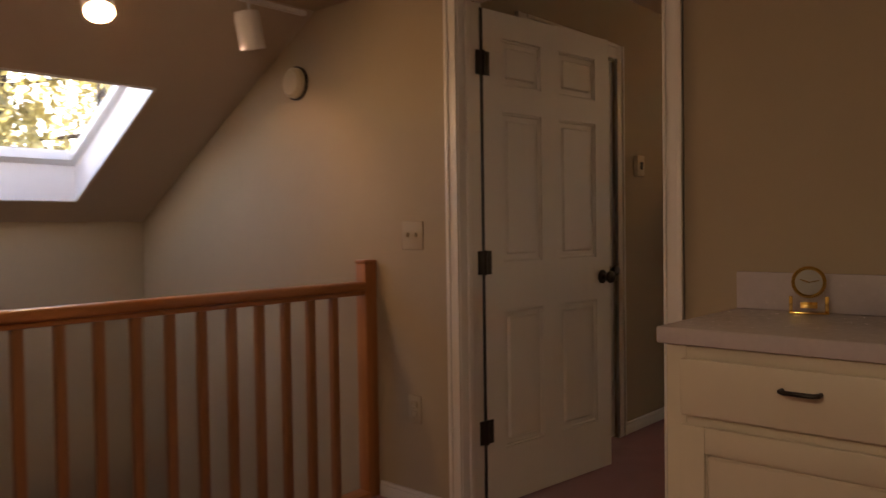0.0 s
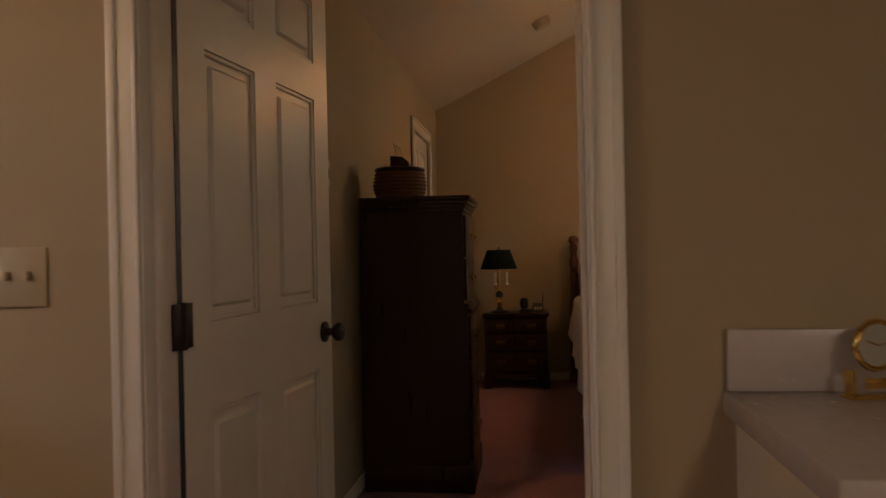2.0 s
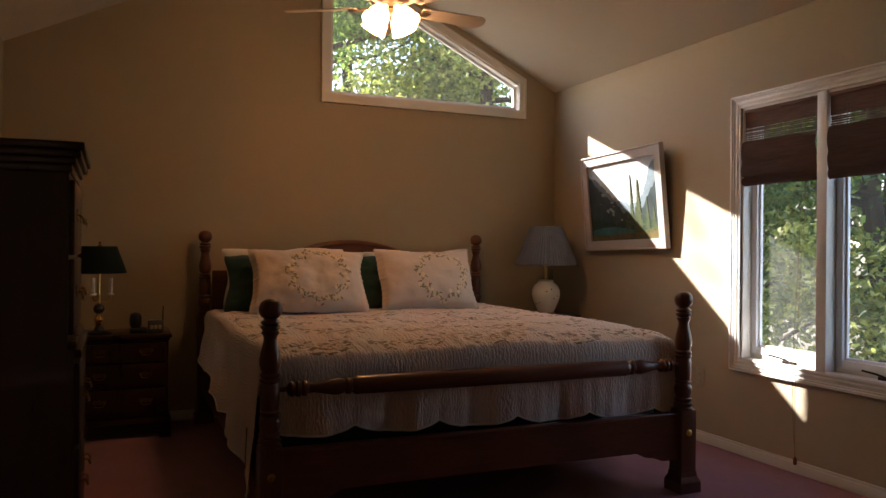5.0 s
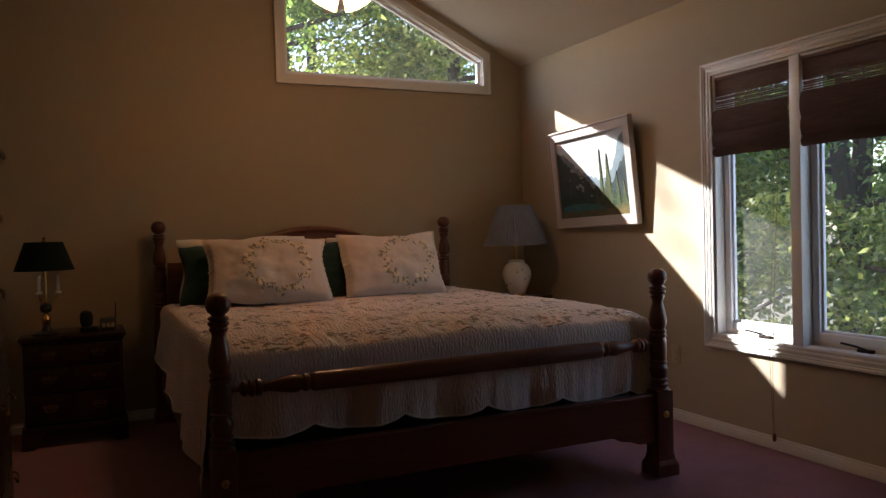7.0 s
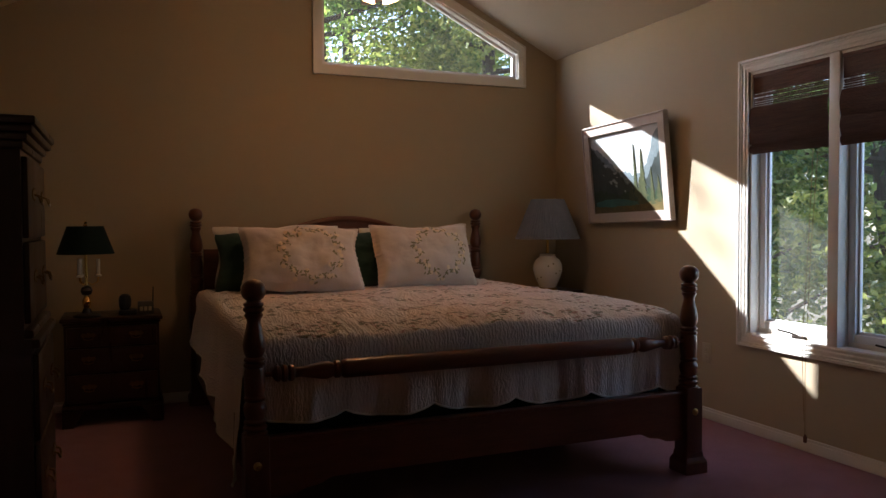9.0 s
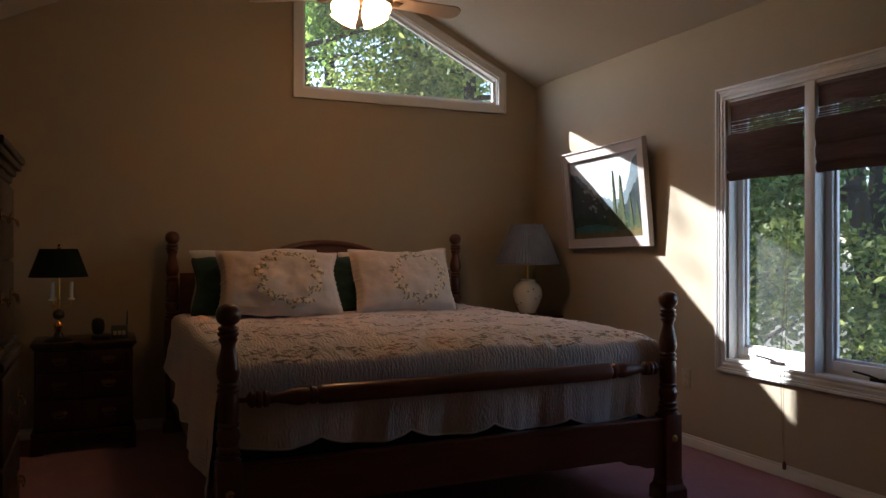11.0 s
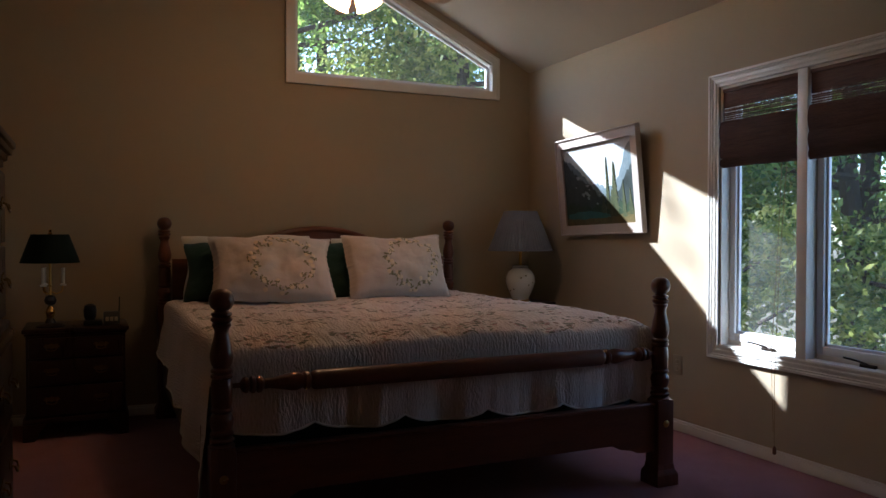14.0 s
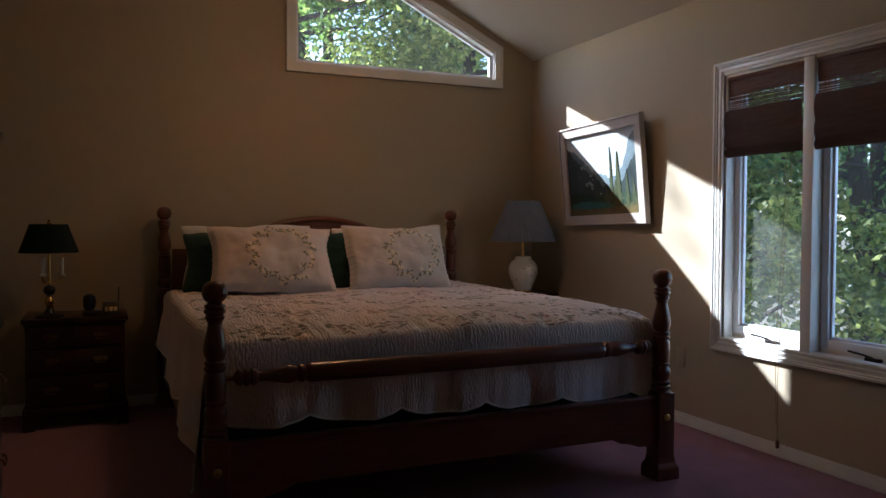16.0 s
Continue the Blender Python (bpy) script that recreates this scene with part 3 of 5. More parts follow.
# ---- gable window ----
def loop_frame(bm, pts, width, y0, y1):
    """A mitred frame inside an outline of (x, z) points, width wide."""
    c = Vector((sum(p[0] for p in pts) / len(pts), sum(p[1] for p in pts) / len(pts)))
    n = len(pts)
    inner = []
    for i in range(n):
        p, a, d = Vector(pts[i]), Vector(pts[i - 1]), Vector(pts[(i + 1) % n])
        e1, e2 = (p - a).normalized(), (d - p).normalized()
        n1, n2 = Vector((-e1.y, e1.x)), Vector((-e2.y, e2.x))
        bis = (n1 + n2).normalized()
        inner.append(p + bis * (width / max(bis.dot(n1), 0.2)))
    for i in range(n):
        j = (i + 1) % n
        add_prism(bm, [tuple(pts[i]), tuple(pts[j]), tuple(inner[j]), tuple(inner[i])], "y", y0, y1)
    return [tuple(v) for v in inner]


G_OUT = [(GX0, GZ0), (GX1, GZ0), (GX1, GZ1), (GX0, gable_top(GX0))]
gable = thing("window_1", (0, 0, 0), "white framed clerestory window following the roof slope", "window")
tagged(gable, kind="structure")
b = bmesh.new()
w = 0.058
CAS = [(GX0 - w, GZ0 - w), (GX1 + w, GZ0 - w), (GX1 + w, gable_top(GX1) + w * 0.8), (GX0 - w, gable_top(GX0) + w * 1.55)]
loop_frame(b, CAS, w + 0.004, YH - 0.016, YH)
loop_frame(b, CAS, 0.016, YH - 0.023, YH)
part("window_casing", b, TRIM, gable, smooth=False)
b = bmesh.new()
loop_frame(b, G_OUT, 0.010, YH - 0.004, YH + TN)
part("window_jamb", b, TRIM, gable, smooth=False)
b = bmesh.new()
inner = loop_frame(b, [(GX0 + 0.012, GZ0 + 0.012), (GX1 - 0.012, GZ0 + 0.012), (GX1 - 0.012, gable_top(GX1) - 0.016), (GX0 + 0.012, gable_top(GX0) - 0.02)], 0.022, YH + 0.028, YH + 0.055)
part("window_frame", b, VINYL, gable, smooth=False)
pane = part("pane", prism(inner, "y", YH + 0.040, YH + 0.044), GLASS, gable, smooth=False)
pane.visible_shadow = False

# ---- double window with woven shades ----
win = thing("window_2", (0, 0, 0), "white double casement window looking into sunlit trees", "window")
tagged(win, kind="structure")
MY0, MY1 = 2.792, 2.852
b = bmesh.new()
CW = 0.069
for d0, d1, dep in ((0.0, CW, 0.012), (0.0, 0.010, 0.017), (0.020, 0.034, 0.019), (0.044, 0.054, 0.021), (0.056, CW + 0.001, 0.026)):
    for p0, p1, q0, q1 in ((WY0 - d1, WY0 - d0, WZ0 - d1, WZ1 + d1), (WY1 + d0, WY1 + d1, WZ0 - d1, WZ1 + d1), (WY0 - d0, WY1 + d0, WZ1 + d0, WZ1 + d1), (WY0 - d0, WY1 + d0, WZ0 - d1, WZ0 - d0)):
        add_box(b, XR - dep, XR, p0, p1, q0, q1, bevel=0.003)
part("window_casing", b, TRIM, win)
b = bmesh.new()
add_box(b, XR - 0.014, XR + 0.075, WY0, WY1, WZ0 - 0.016, WZ0 + 0.006, bevel=0.004)
part("window_sill", b, TRIM, win)
b = bmesh.new()
add_box(b, XR - 0.012, XR + 0.10, MY0, MY1, WZ0, WZ1, bevel=0.003)
part("mullion", b, TRIM, win)
b = bmesh.new()
for y0, y1 in ((WY0, WY0 + 0.014), (WY1 - 0.014, WY1)):
    add_box(b, XR - 0.003, XR + T, y0, y1, WZ0, WZ1, bevel=0.002)
add_box(b, XR - 0.003, XR + T, WY0 + 0.014, WY1 - 0.014, WZ1 - 0.014, WZ1, bevel=0.002)
add_box(b, XR + 0.06, XR + T, WY0 + 0.014, WY1 - 0.014, WZ0, WZ0 + 0.030, bevel=0.002)
part("window_jamb", b, TRIM, win)
SASH = [(WY0 + 0.016, MY0 - 0.002), (MY1 + 0.002, WY1 - 0.016)]
for y0, y1 in SASH:
    b = bmesh.new()
    z0, z1 = WZ0 + 0.030, WZ1 - 0.016
    s = 0.040
    for a0, a1, q0, q1 in ((y0, y0 + s, z0, z1), (y1 - s, y1, z0, z1), (y0 + s, y1 - s, z0, z0 + s), (y0 + s, y1 - s, z1 - s, z1)):
        add_box(b, XR + 0.055, XR + 0.10, a0, a1, q0, q1, bevel=0.004)
    for a0, a1, q0, q1 in ((y0 + s, y0 + s + 0.014, z0 + s, z1 - s), (y1 - s - 0.014, y1 - s, z0 + s, z1 - s), (y0 + s, y1 - s, z0 + s, z0 + s + 0.014)):
        add_box(b, XR + 0.070, XR + 0.088, a0, a1, q0, q1, bevel=0.002)
    part("window_frame", b, VINYL, win)
    pn = part("pane", box(XR + 0.077, XR + 0.081, y0 + s + 0.003, y1 - s - 0.003, z0 + s + 0.003, z1 - s - 0.003), DUSTY, win, smooth=False)
    pn.visible_shadow = False
    b = bmesh.new()
    add_box(b, XR + 0.040, XR + 0.060, y0 + 0.18, y0 + 0.26, WZ0 + 0.003, WZ0 + 0.022, bevel=0.004)
    add_tube(b, [(XR + 0.045, y0 + 0.22, WZ0 + 0.020), (XR + 0.015, y0 + 0.25, WZ0 + 0.036), (XR + 0.000, y0 + 0.31, WZ0 + 0.045)], 0.005)
    part("crank", b, BRONZE, win, "dark crank handle")
    part("latch", box(XR + 0.045, XR + 0.056, y0 + 0.010, y0 + 0.022, 1.02, 1.10, bevel=0.003), BRONZE, win, "dark sash latch")


def roman_shade(y0, y1, top, bottom, open_at):
    """A woven-wood shade drawn half up: a head, a loose woven strip, and three stacked folds."""
    sh = thing("roman_shade", (XR + 0.012, (y0 + y1) / 2, top), "reddish brown woven bamboo roman shade drawn half up", "window shade", "woven window shades")
    h = (y1 - y0) / 2
    part("headrail", box(-0.012, 0.014, -h, h, -0.030, 0.0, bevel=0.003), BAMBOO, sh)
    o0, o1 = open_at[0] - top, open_at[1] - top
    lo = bottom - top
    part("valance", grid(8, 36, lambda u, v: Vector((-0.004 + 0.0016 * (int(round(v * 36)) % 2), -h + 2 * h * u, -0.026 + (o1 + 0.026) * v))), BAMBOO, sh)
    # loose strip of single slats on cords
    n = int((o1 - o0) / 0.0105)
    slat = None
    for k in range(n):
        z = o0 + (k + 0.5) * (o1 - o0) / n
        if slat is None:
            slat = part("slat", box(-0.0035, 0.0, -h + 0.003, h - 0.003, -0.0037, 0.0037), BAMBOO, sh)
            slat.location = (0, 0, z)
        else:
            s2 = slat.copy()
            scene.collection.objects.link(s2)
            s2.matrix_basis = pose(0, 0.003 * math.sin(k * 1.7), z + 0.0012 * math.sin(k * 2.9), 0.25 * math.sin(k * 4.1), 0, 0)
    for c in [h * (-0.95 + 0.1 * q + 0.03 * math.sin(q * 2.3)) for q in range(20)]:
        part("cord", tube([(-0.005, c, o0 - 0.01), (-0.005, c, o1 + 0.01)], 0.0014, seg=5), BAMBOO, sh)
    # folds
    cuts = [o0, o0 - 0.47 * (o0 - lo), o0 - 0.82 * (o0 - lo), lo]
    for i in range(3):
        z1, z0 = cuts[i] + 0.006, cuts[i + 1] - 0.004
        def fold(u, v, z0=z0, z1=z1, i=i):
            a = v * math.pi
            return Vector((-0.006 - 0.016 * math.sin(a) ** 0.7 - 0.004 * (2 - i) + 0.002 * math.sin(u * 9 + i) + 0.0016 * (int(round(v * 44)) % 2), -h + 2 * h * u, z1 + (z0 - z1) * v + 0.002 * math.sin(u * 6 + i * 2)))
        fb = grid(10, 44, fold)
        bmesh.ops.solidify(fb, geom=fb.faces[:], thickness=0.004)
        part("fold", fb, BAMBOO, sh)
    return sh


roman_shade(MY1 + 0.004, WY1 - 0.004, WZ1 - 0.002, 1.525, (1.768, 1.845))
roman_shade(WY0 + 0.004, MY0 - 0.002, WZ1 - 0.002, 1.522, (1.775, 1.842))
cord = thing("shade_cord", (XR - 0.02, 2.965, 1.52), "thin dark pull cord hanging from the window shade", "cord")
part("cord", tube([(0.035, 0, 0), (0.012, 0.003, -0.5), (-0.022, 0.004, -0.96), (-0.03, -0.004, -1.0), (-0.014, -0.004, -1.36)], 0.0014, seg=6), OLD_BRASS, cord)
part("cord", tube([(0.035, -0.03, 0), (0.012, -0.012, -0.5), (-0.024, -0.024, -0.97), (-0.026, -0.020, -1.10), (-0.008, -0.006, -1.44)], 0.0014, seg=6), OLD_BRASS, cord)
part("tassel", lathe([(0.0, -1.475), (0.009, -1.47), (0.010, -1.445), (0.004, -1.43), (0.0, -1.428)], pose(-0.006, -0.006, 0), seg=10), CHERRY, cord, "small wooden tassel")


# ---- the bed ----
BX0, BX1, BYF, BYH = 1.028, 3.005, 2.967, 5.290
bed = thing("bed", ((BX0 + BX1) / 2, (BYF + BYH) / 2, 0), "king-size dark cherry four-post bed with turned posts", "bed")
ox, oy = (BX0 + BX1) / 2, (BYF + BYH) / 2


def post_profile(rise):
    """Turned part of a post: three stacked vases under rings and a ball; rise lifts it all."""
    prof = [(0.046, 0.392), (0.047, 0.398), (0.036, 0.406), (0.044, 0.414), (0.044, 0.421), (0.034, 0.428), (0.041, 0.436), (0.041, 0.443), (0.034, 0.450), (0.040, 0.470), (0.043, 0.488), (0.039, 0.503), (0.031, 0.513),
            (0.039, 0.520), (0.039, 0.527), (0.034, 0.533), (0.037, 0.550), (0.038, 0.590), (0.037, 0.622), (0.033, 0.636), (0.039, 0.642), (0.039, 0.650), (0.031, 0.656), (0.038, 0.662), (0.038, 0.669), (0.030, 0.676),
            (0.037, 0.690), (0.041, 0.708), (0.041, 0.724), (0.036, 0.752), (0.029, 0.780), (0.025, 0.800), (0.026, 0.812), (0.033, 0.824), (0.034, 0.830), (0.029, 0.836), (0.038, 0.844), (0.038, 0.853), (0.030, 0.858),
            (0.037, 0.864), (0.036, 0.871), (0.026, 0.876), (0.024, 0.880), (0.035, 0.888), (0.042, 0.900), (0.045, 0.915), (0.042, 0.932), (0.034, 0.945), (0.020, 0.954), (0.0, 0.957)]
    return [(r, z + rise) for r, z in prof]


def bed_post(x, y, top):
    at, rise = pose(x - ox, y - oy, 0), top - 0.957
    po = part("bed_post", lathe(post_profile(rise), at, seg=28), CHERRY, bed)
    part("block", box(-0.045, 0.045, -0.045, 0.045, 0.080, 0.394 + rise, bevel=0.006, turn=at), CHERRY, po)
    b = bmesh.new()
    add_lathe(b, [(0.0845, 0.0), (0.0845, 0.050), (0.080, 0.058), (0.067, 0.074), (0.0645, 0.096)], pose(x - ox, y - oy, 0, 0, 0, 45), seg=4)
    part("plinth", b, CHERRY, po, smooth=False)
    return po


for x in (BX0, BX1):
    for y, top in ((BYF, 0.957), (BYH, 1.262)):
        po = bed_post(x, y, top)
        part("bolt_cover", lathe([(0.016, 0), (0.016, 0.004), (0.008, 0.010), (0.0, 0.011)], pose(x - ox, y - oy - 0.045, 0.285, 90, 0, 0), seg=12), BRASS, po, "round brass bolt cover")
# foot rail with scalloped ends
b = bmesh.new()
xs0, xs1 = BX0 + 0.045 - ox, BX1 - 0.045 - ox
low = []
for i in range(41):
    u = i / 40
    x = xs0 + (xs1 - xs0) * u
    d = min(u, 1 - u) * (xs1 - xs0)
    z = 0.155 if d < 0.09 else 0.155 + 0.05 * min((d - 0.09) / 0.10, 1) * (0.75 + 0.25 * math.cos((d - 0.09) * 26)) if d < 0.22 else 0.205
    low.append((x, z))
add_prism(b, low + [(xs1, 0.365), (xs0, 0.365)], "y", BYF - 0.018 - oy, BYF + 0.018 - oy)
part("foot_rail", b, CHERRY_X, bed)
part("foot_rail_cap", box(xs0, xs1, BYF - 0.024 - oy, BYF + 0.024 - oy, 0.365, 0.380, bevel=0.005), CHERRY_X, bed)
# turned blanket rail
b = bmesh.new()
L = xs1 - xs0
half = [(0.009, -0.012), (0.009, 0.018), (0.022, 0.026), (0.030, 0.034), (0.030, 0.044), (0.022, 0.050), (0.032, 0.058), (0.033, 0.068), (0.024, 0.075), (0.032, 0.083), (0.031, 0.094), (0.020, 0.104), (0.019, 0.125), (0.026, 0.165), (0.034, 0.205), (0.034, 0.225), (0.026, 0.248), (0.034, 0.256), (0.034, 0.270), (0.026, 0.278), (0.036, 0.290), (0.037, 0.30)]
prof = half + [(0.038, L / 2)] + [(r, L - z) for r, z in half[::-1]]
add_lathe(b, prof, pose(xs0, BYF - oy, 0.607, 0, 90, 0), seg=20)
part("blanket_rail", b, CHERRY_X, bed)
# side rails
for x in (BX0, BX1):
    part("side_rail", box(x - 0.016 - ox, x + 0.016 - ox, BYF + 0.047 - oy, BYH - 0.047 - oy, 0.19, 0.37, bevel=0.004), CHERRY, bed)
# headboard with an arched top
b = bmesh.new()
top = []
for i in range(61):
    u = i / 60
    x = xs0 + (xs1 - xs0) * u
    c = abs(x) / (L / 2)
    z = 1.184 - 0.075 * (c / 0.40) ** 2 if c < 0.53 else 1.0523 - 0.055 * min((c - 0.53) / 0.12, 1) ** 0.8
    top.append((x, z))
add_prism(b, [(xs0, 0.30)] + top + [(xs1, 0.30)], "y", BYH - 0.016 - oy, BYH + 0.016 - oy)
part("headboard", b, CHERRY_X, bed)
b = bmesh.new()
add_tube(b, [(x, BYH - oy, z + 0.004) for x, z in top if abs(x) < L / 2 * 0.55], 0.024, seg=10)
part("headboard_crest", b, CHERRY_X, bed)

# mattress and box spring
box_spring = thing("box_spring", (ox, oy + 0.01, 0), "dark box spring on the bed rails", "box spring")
part("box_spring", box(-0.93, 0.93, -1.05, 1.06, 0.22, 0.45, bevel=0.03, seg=3), GREEN, box_spring)
mattress = thing("mattress", (ox, oy + 0.01, 0), "thick white mattress under the quilt", "mattress")
part("mattress", box(-0.945, 0.945, -1.055, 1.065, 0.452, 0.725, bevel=0.06, seg=4), SHEET, mattress)

# quilt: top and three flaps, thrown over the mattress
QX0, QX1, QY0, QY1, QZ = 1.045 - ox, 2.986 - ox, 3.040 - oy, 5.12 - oy, 0.760
quilt = thing("quilt", (ox, oy, 0), "white quilted bedspread with floral sprays and scalloped hem", "bedspread")


hems = []


def quilt_sheet():
    bm = bmesh.new()
    lay = bm.loops.layers.uv.new("cloth")
    W, Ln = QX1 - QX0, QY1 - QY0
    R = 0.062
    nu, nv = 84, 96

    def drop_left(y):                     # hem height along the bed's left side, longer toward the foot
        t = (y - QY0) / Ln
        return 0.16 + 0.30 * max(t, 0) ** 1.2 + 0.028 * abs(math.sin(y * 9.5))

    def drop_right(y):
        return 0.30 + 0.026 * abs(math.sin(y * 9.5 + 0.7))

    def drop_foot(x):
        return 0.404 - 0.025 * (x + ox - 1.1) + 0.036 * (1 - abs(math.sin(math.pi * (x + ox - 1.379) / 0.37))) ** 1.5

    def top_point(x, y):
        z = QZ + 0.008 * math.sin(x * 5.1 + 1) * math.sin(y * 4.3) + 0.010 * noise.noise((x * 3, y * 3, 1)) + 0.005 * noise.noise((x * 14, y * 14, 4))
        z -= 0.006 * max(0, 1 - min(x - QX0, QX1 - x) / 0.16) ** 2 + 0.024 * max(0, 1 - (y - QY0) / 0.22) ** 2
        foot = max(0, 1 - (y - QY0) / 0.75)
        z += 0.0055 * foot * math.sin(x * 46 + 14 * noise.noise((x * 3, y * 2, 9))) * (0.4 + abs(noise.noise((x * 4, y * 3, 6)))) + 0.007 * noise.noise((x * 26, y * 9, 2))
        return Vector((x, y, z))

    def face(a):
        f = bm.faces.new([v for v, _ in a])
        for lp, (_, uv) in zip(f.loops, a):
            lp[lay].uv = uv

    def sheet(nu, nv, fn):
        vs = []
        for i in range(nu + 1):
            row = []
            for j in range(nv + 1):
                p, uv = fn(i / nu, j / nv)
                row.append((bm.verts.new(p), uv))
            vs.append(row)
        for i in range(nu):
            for j in range(nv):
                face((vs[i][j], vs[i + 1][j], vs[i + 1][j + 1], vs[i][j + 1]))

    sheet(nu * 2, nv, lambda u, v: (top_point(QX0 + u * W, QY0 + v * Ln), (u * W, v * Ln)))

    def flap(edge, out, hem, fold):
        """Hangs from an edge point outward, over a rounded shoulder, with folds that deepen downward."""
        def fn(u, v):
            e = edge(u)
            base = top_point(e.x, e.y)
            total = base.z - hem(e)
            s = v * (total + 0.03)
            ang = min(s / R, math.pi / 2)
            o = R * math.sin(ang) * 0.62
            d = R * (1 - math.cos(ang)) + max(0, s - R * math.pi / 2)
            t = max(0, min(1, (d - 0.05) / max(total - 0.05, 0.01)))
            ripple = fold(e) * t + 0.006 * noise.noise((e.x * 12, e.y * 12, d * 8)) * min(1, t * 4)
            p = base + out * (o + ripple) - Vector((0, 0, d))
            return p, ((e.x - QX0) + out.x * s, (e.y - QY0) + out.y * s)
        return fn

    hems.append(flap(lambda u: Vector((QX0 + u * W, QY0, 0)), Vector((0, -1, 0)), lambda e: drop_foot(e.x), lambda e: -0.010 + 0.018 * math.sin(e.x * 15.2) + 0.008 * math.sin(e.x * 31 + 1) + 0.0035 * math.sin(e.x * 83 + 2)))
    hems.append(flap(lambda u: Vector((QX0, QY1 - u * Ln, 0)), Vector((-1, 0, 0)), lambda e: drop_left(e.y), lambda e: 0.02 + 0.026 * math.sin(e.y * 10.5) + 0.012 * math.sin(e.y * 23 + 2)))
    sheet(168, 30, flap(lambda u: Vector((QX0 + u * W, QY0, 0)), Vector((0, -1, 0)), lambda e: drop_foot(e.x), lambda e: -0.010 + 0.018 * math.sin(e.x * 15.2) + 0.008 * math.sin(e.x * 31 + 1) + 0.0035 * math.sin(e.x * 83 + 2)))
    sheet(90, 34, flap(lambda u: Vector((QX0, QY1 - u * Ln, 0)), Vector((-1, 0, 0)), lambda e: drop_left(e.y), lambda e: 0.02 + 0.026 * math.sin(e.y * 10.5) + 0.012 * math.sin(e.y * 23 + 2)))
    sheet(60, 24, flap(lambda u: Vector((QX1, QY0 + u * Ln, 0)), Vector((1, 0, 0)), lambda e: drop_right(e.y), lambda e: 0.02 + 0.018 * math.sin(e.y * 11.5)))
    bmesh.ops.remove_doubles(bm, verts=bm.verts, dist=0.0012)
    return bm


qob = part("quilt_cloth", quilt_sheet(), QUILT, quilt)
for f_ in qob.data.polygons:
    f_.use_smooth = True


for hem in hems:
    part("hem_binding", tube([hem(k / 168, 1.0)[0] for k in range(169)], 0.005, seg=6), SHEET, quilt, "white scalloped hem binding")


def pillow_mesh(w, h, t, flange=0.0, dent=0.0, seed=0):
    """A stuffed pillow, standing in the x-z plane, with soft corners; flange: a flat scalloped border."""
    bm = bmesh.new()
    nu, nv = 72, 52

    def surf(side):
        def fn(u, v):
            a, c = 2 * u - 1, 2 * v - 1
            W, H = w / 2, h / 2
            px = W * a * (1 - 0.085 * (1 - c * c) * abs(a))
            pz = H * c * (1 - 0.085 * (1 - a * a) * abs(c))
            fx, fz = min(1, (1 - abs(a)) * W / max(flange, 1e-3)), min(1, (1 - abs(c)) * H / max(flange, 1e-3))
            inn = min(fx, fz) if flange else 1
            puff = max(0, (1 - abs(a) ** 2.6)) ** 0.55 * max(0, (1 - abs(c) ** 2.6)) ** 0.55
            d = t / 2 * puff * (0.12 + 0.88 * inn ** 1.5)
            d -= dent * math.exp(-((a - 0.1) / 0.12) ** 2 - ((c + 0.1) / 0.45) ** 2)
            d += (0.022 * noise.noise((a * 2.2 + seed, c * 2.0, side)) + 0.009 * noise.noise((a * 6 + seed, c * 4, side)) + 0.003 * noise.noise((a * 16 + seed, c * 11, side))) * puff
            px += 0.016 * noise.noise((c * 1.3 + seed, a, 2.5)) * abs(a)
            pz += 0.016 * noise.noise((a * 1.3 + seed, c, 7.5)) * abs(c)
            px *= 1 - 0.03 * abs(c) ** 10
            pz *= 1 - 0.03 * abs(a) ** 10
            pz += 0.012 * noise.noise((a * 3.1 + seed, c * 0.5, 4.5))
            sc = 0.013 * abs(math.sin(c * H * 46)) ** 0.7 - 0.009 if flange else 0
            return Vector((px + math.copysign(sc, a) * max(0, abs(a) - 0.88) / 0.12, side * d, pz))
        return fn
    lay = bm.loops.layers.uv.new("cloth")
    for side in (-1, 1):
        fn = surf(side)
        vs = [[bm.verts.new(fn(i / nu, j / nv)) for j in range(nv + 1)] for i in range(nu + 1)]
        for i in range(nu):
            for j in range(nv):
                f = bm.faces.new((vs[i][j], vs[i + 1][j], vs[i + 1][j + 1], vs[i][j + 1]))
                for lp, (a, c) in zip(f.loops, ((i, j), (i + 1, j), (i + 1, j + 1), (i, j + 1))):
                    lp[lay].uv = (a / nu * w, c / nv * h)
    bmesh.ops.remove_doubles(bm, verts=bm.verts, dist=0.001)
    return bm, surf(-1)


SHAM = material("embroidered_cotton", (0.57, 0.49, 0.43), 0.9, scale=9, amount=0.12, bump=0.35, bump_scale=90, sheen=0.2)
SPRIG = material("embroidered_leaves", (0.27, 0.25, 0.15), 0.8, dark=(0.17, 0.16, 0.09), scale=40)
BLOSSOM = material("embroidered_blossom", (0.74, 0.66, 0.50), 0.8, dark=(0.60, 0.44, 0.26), scale=50)


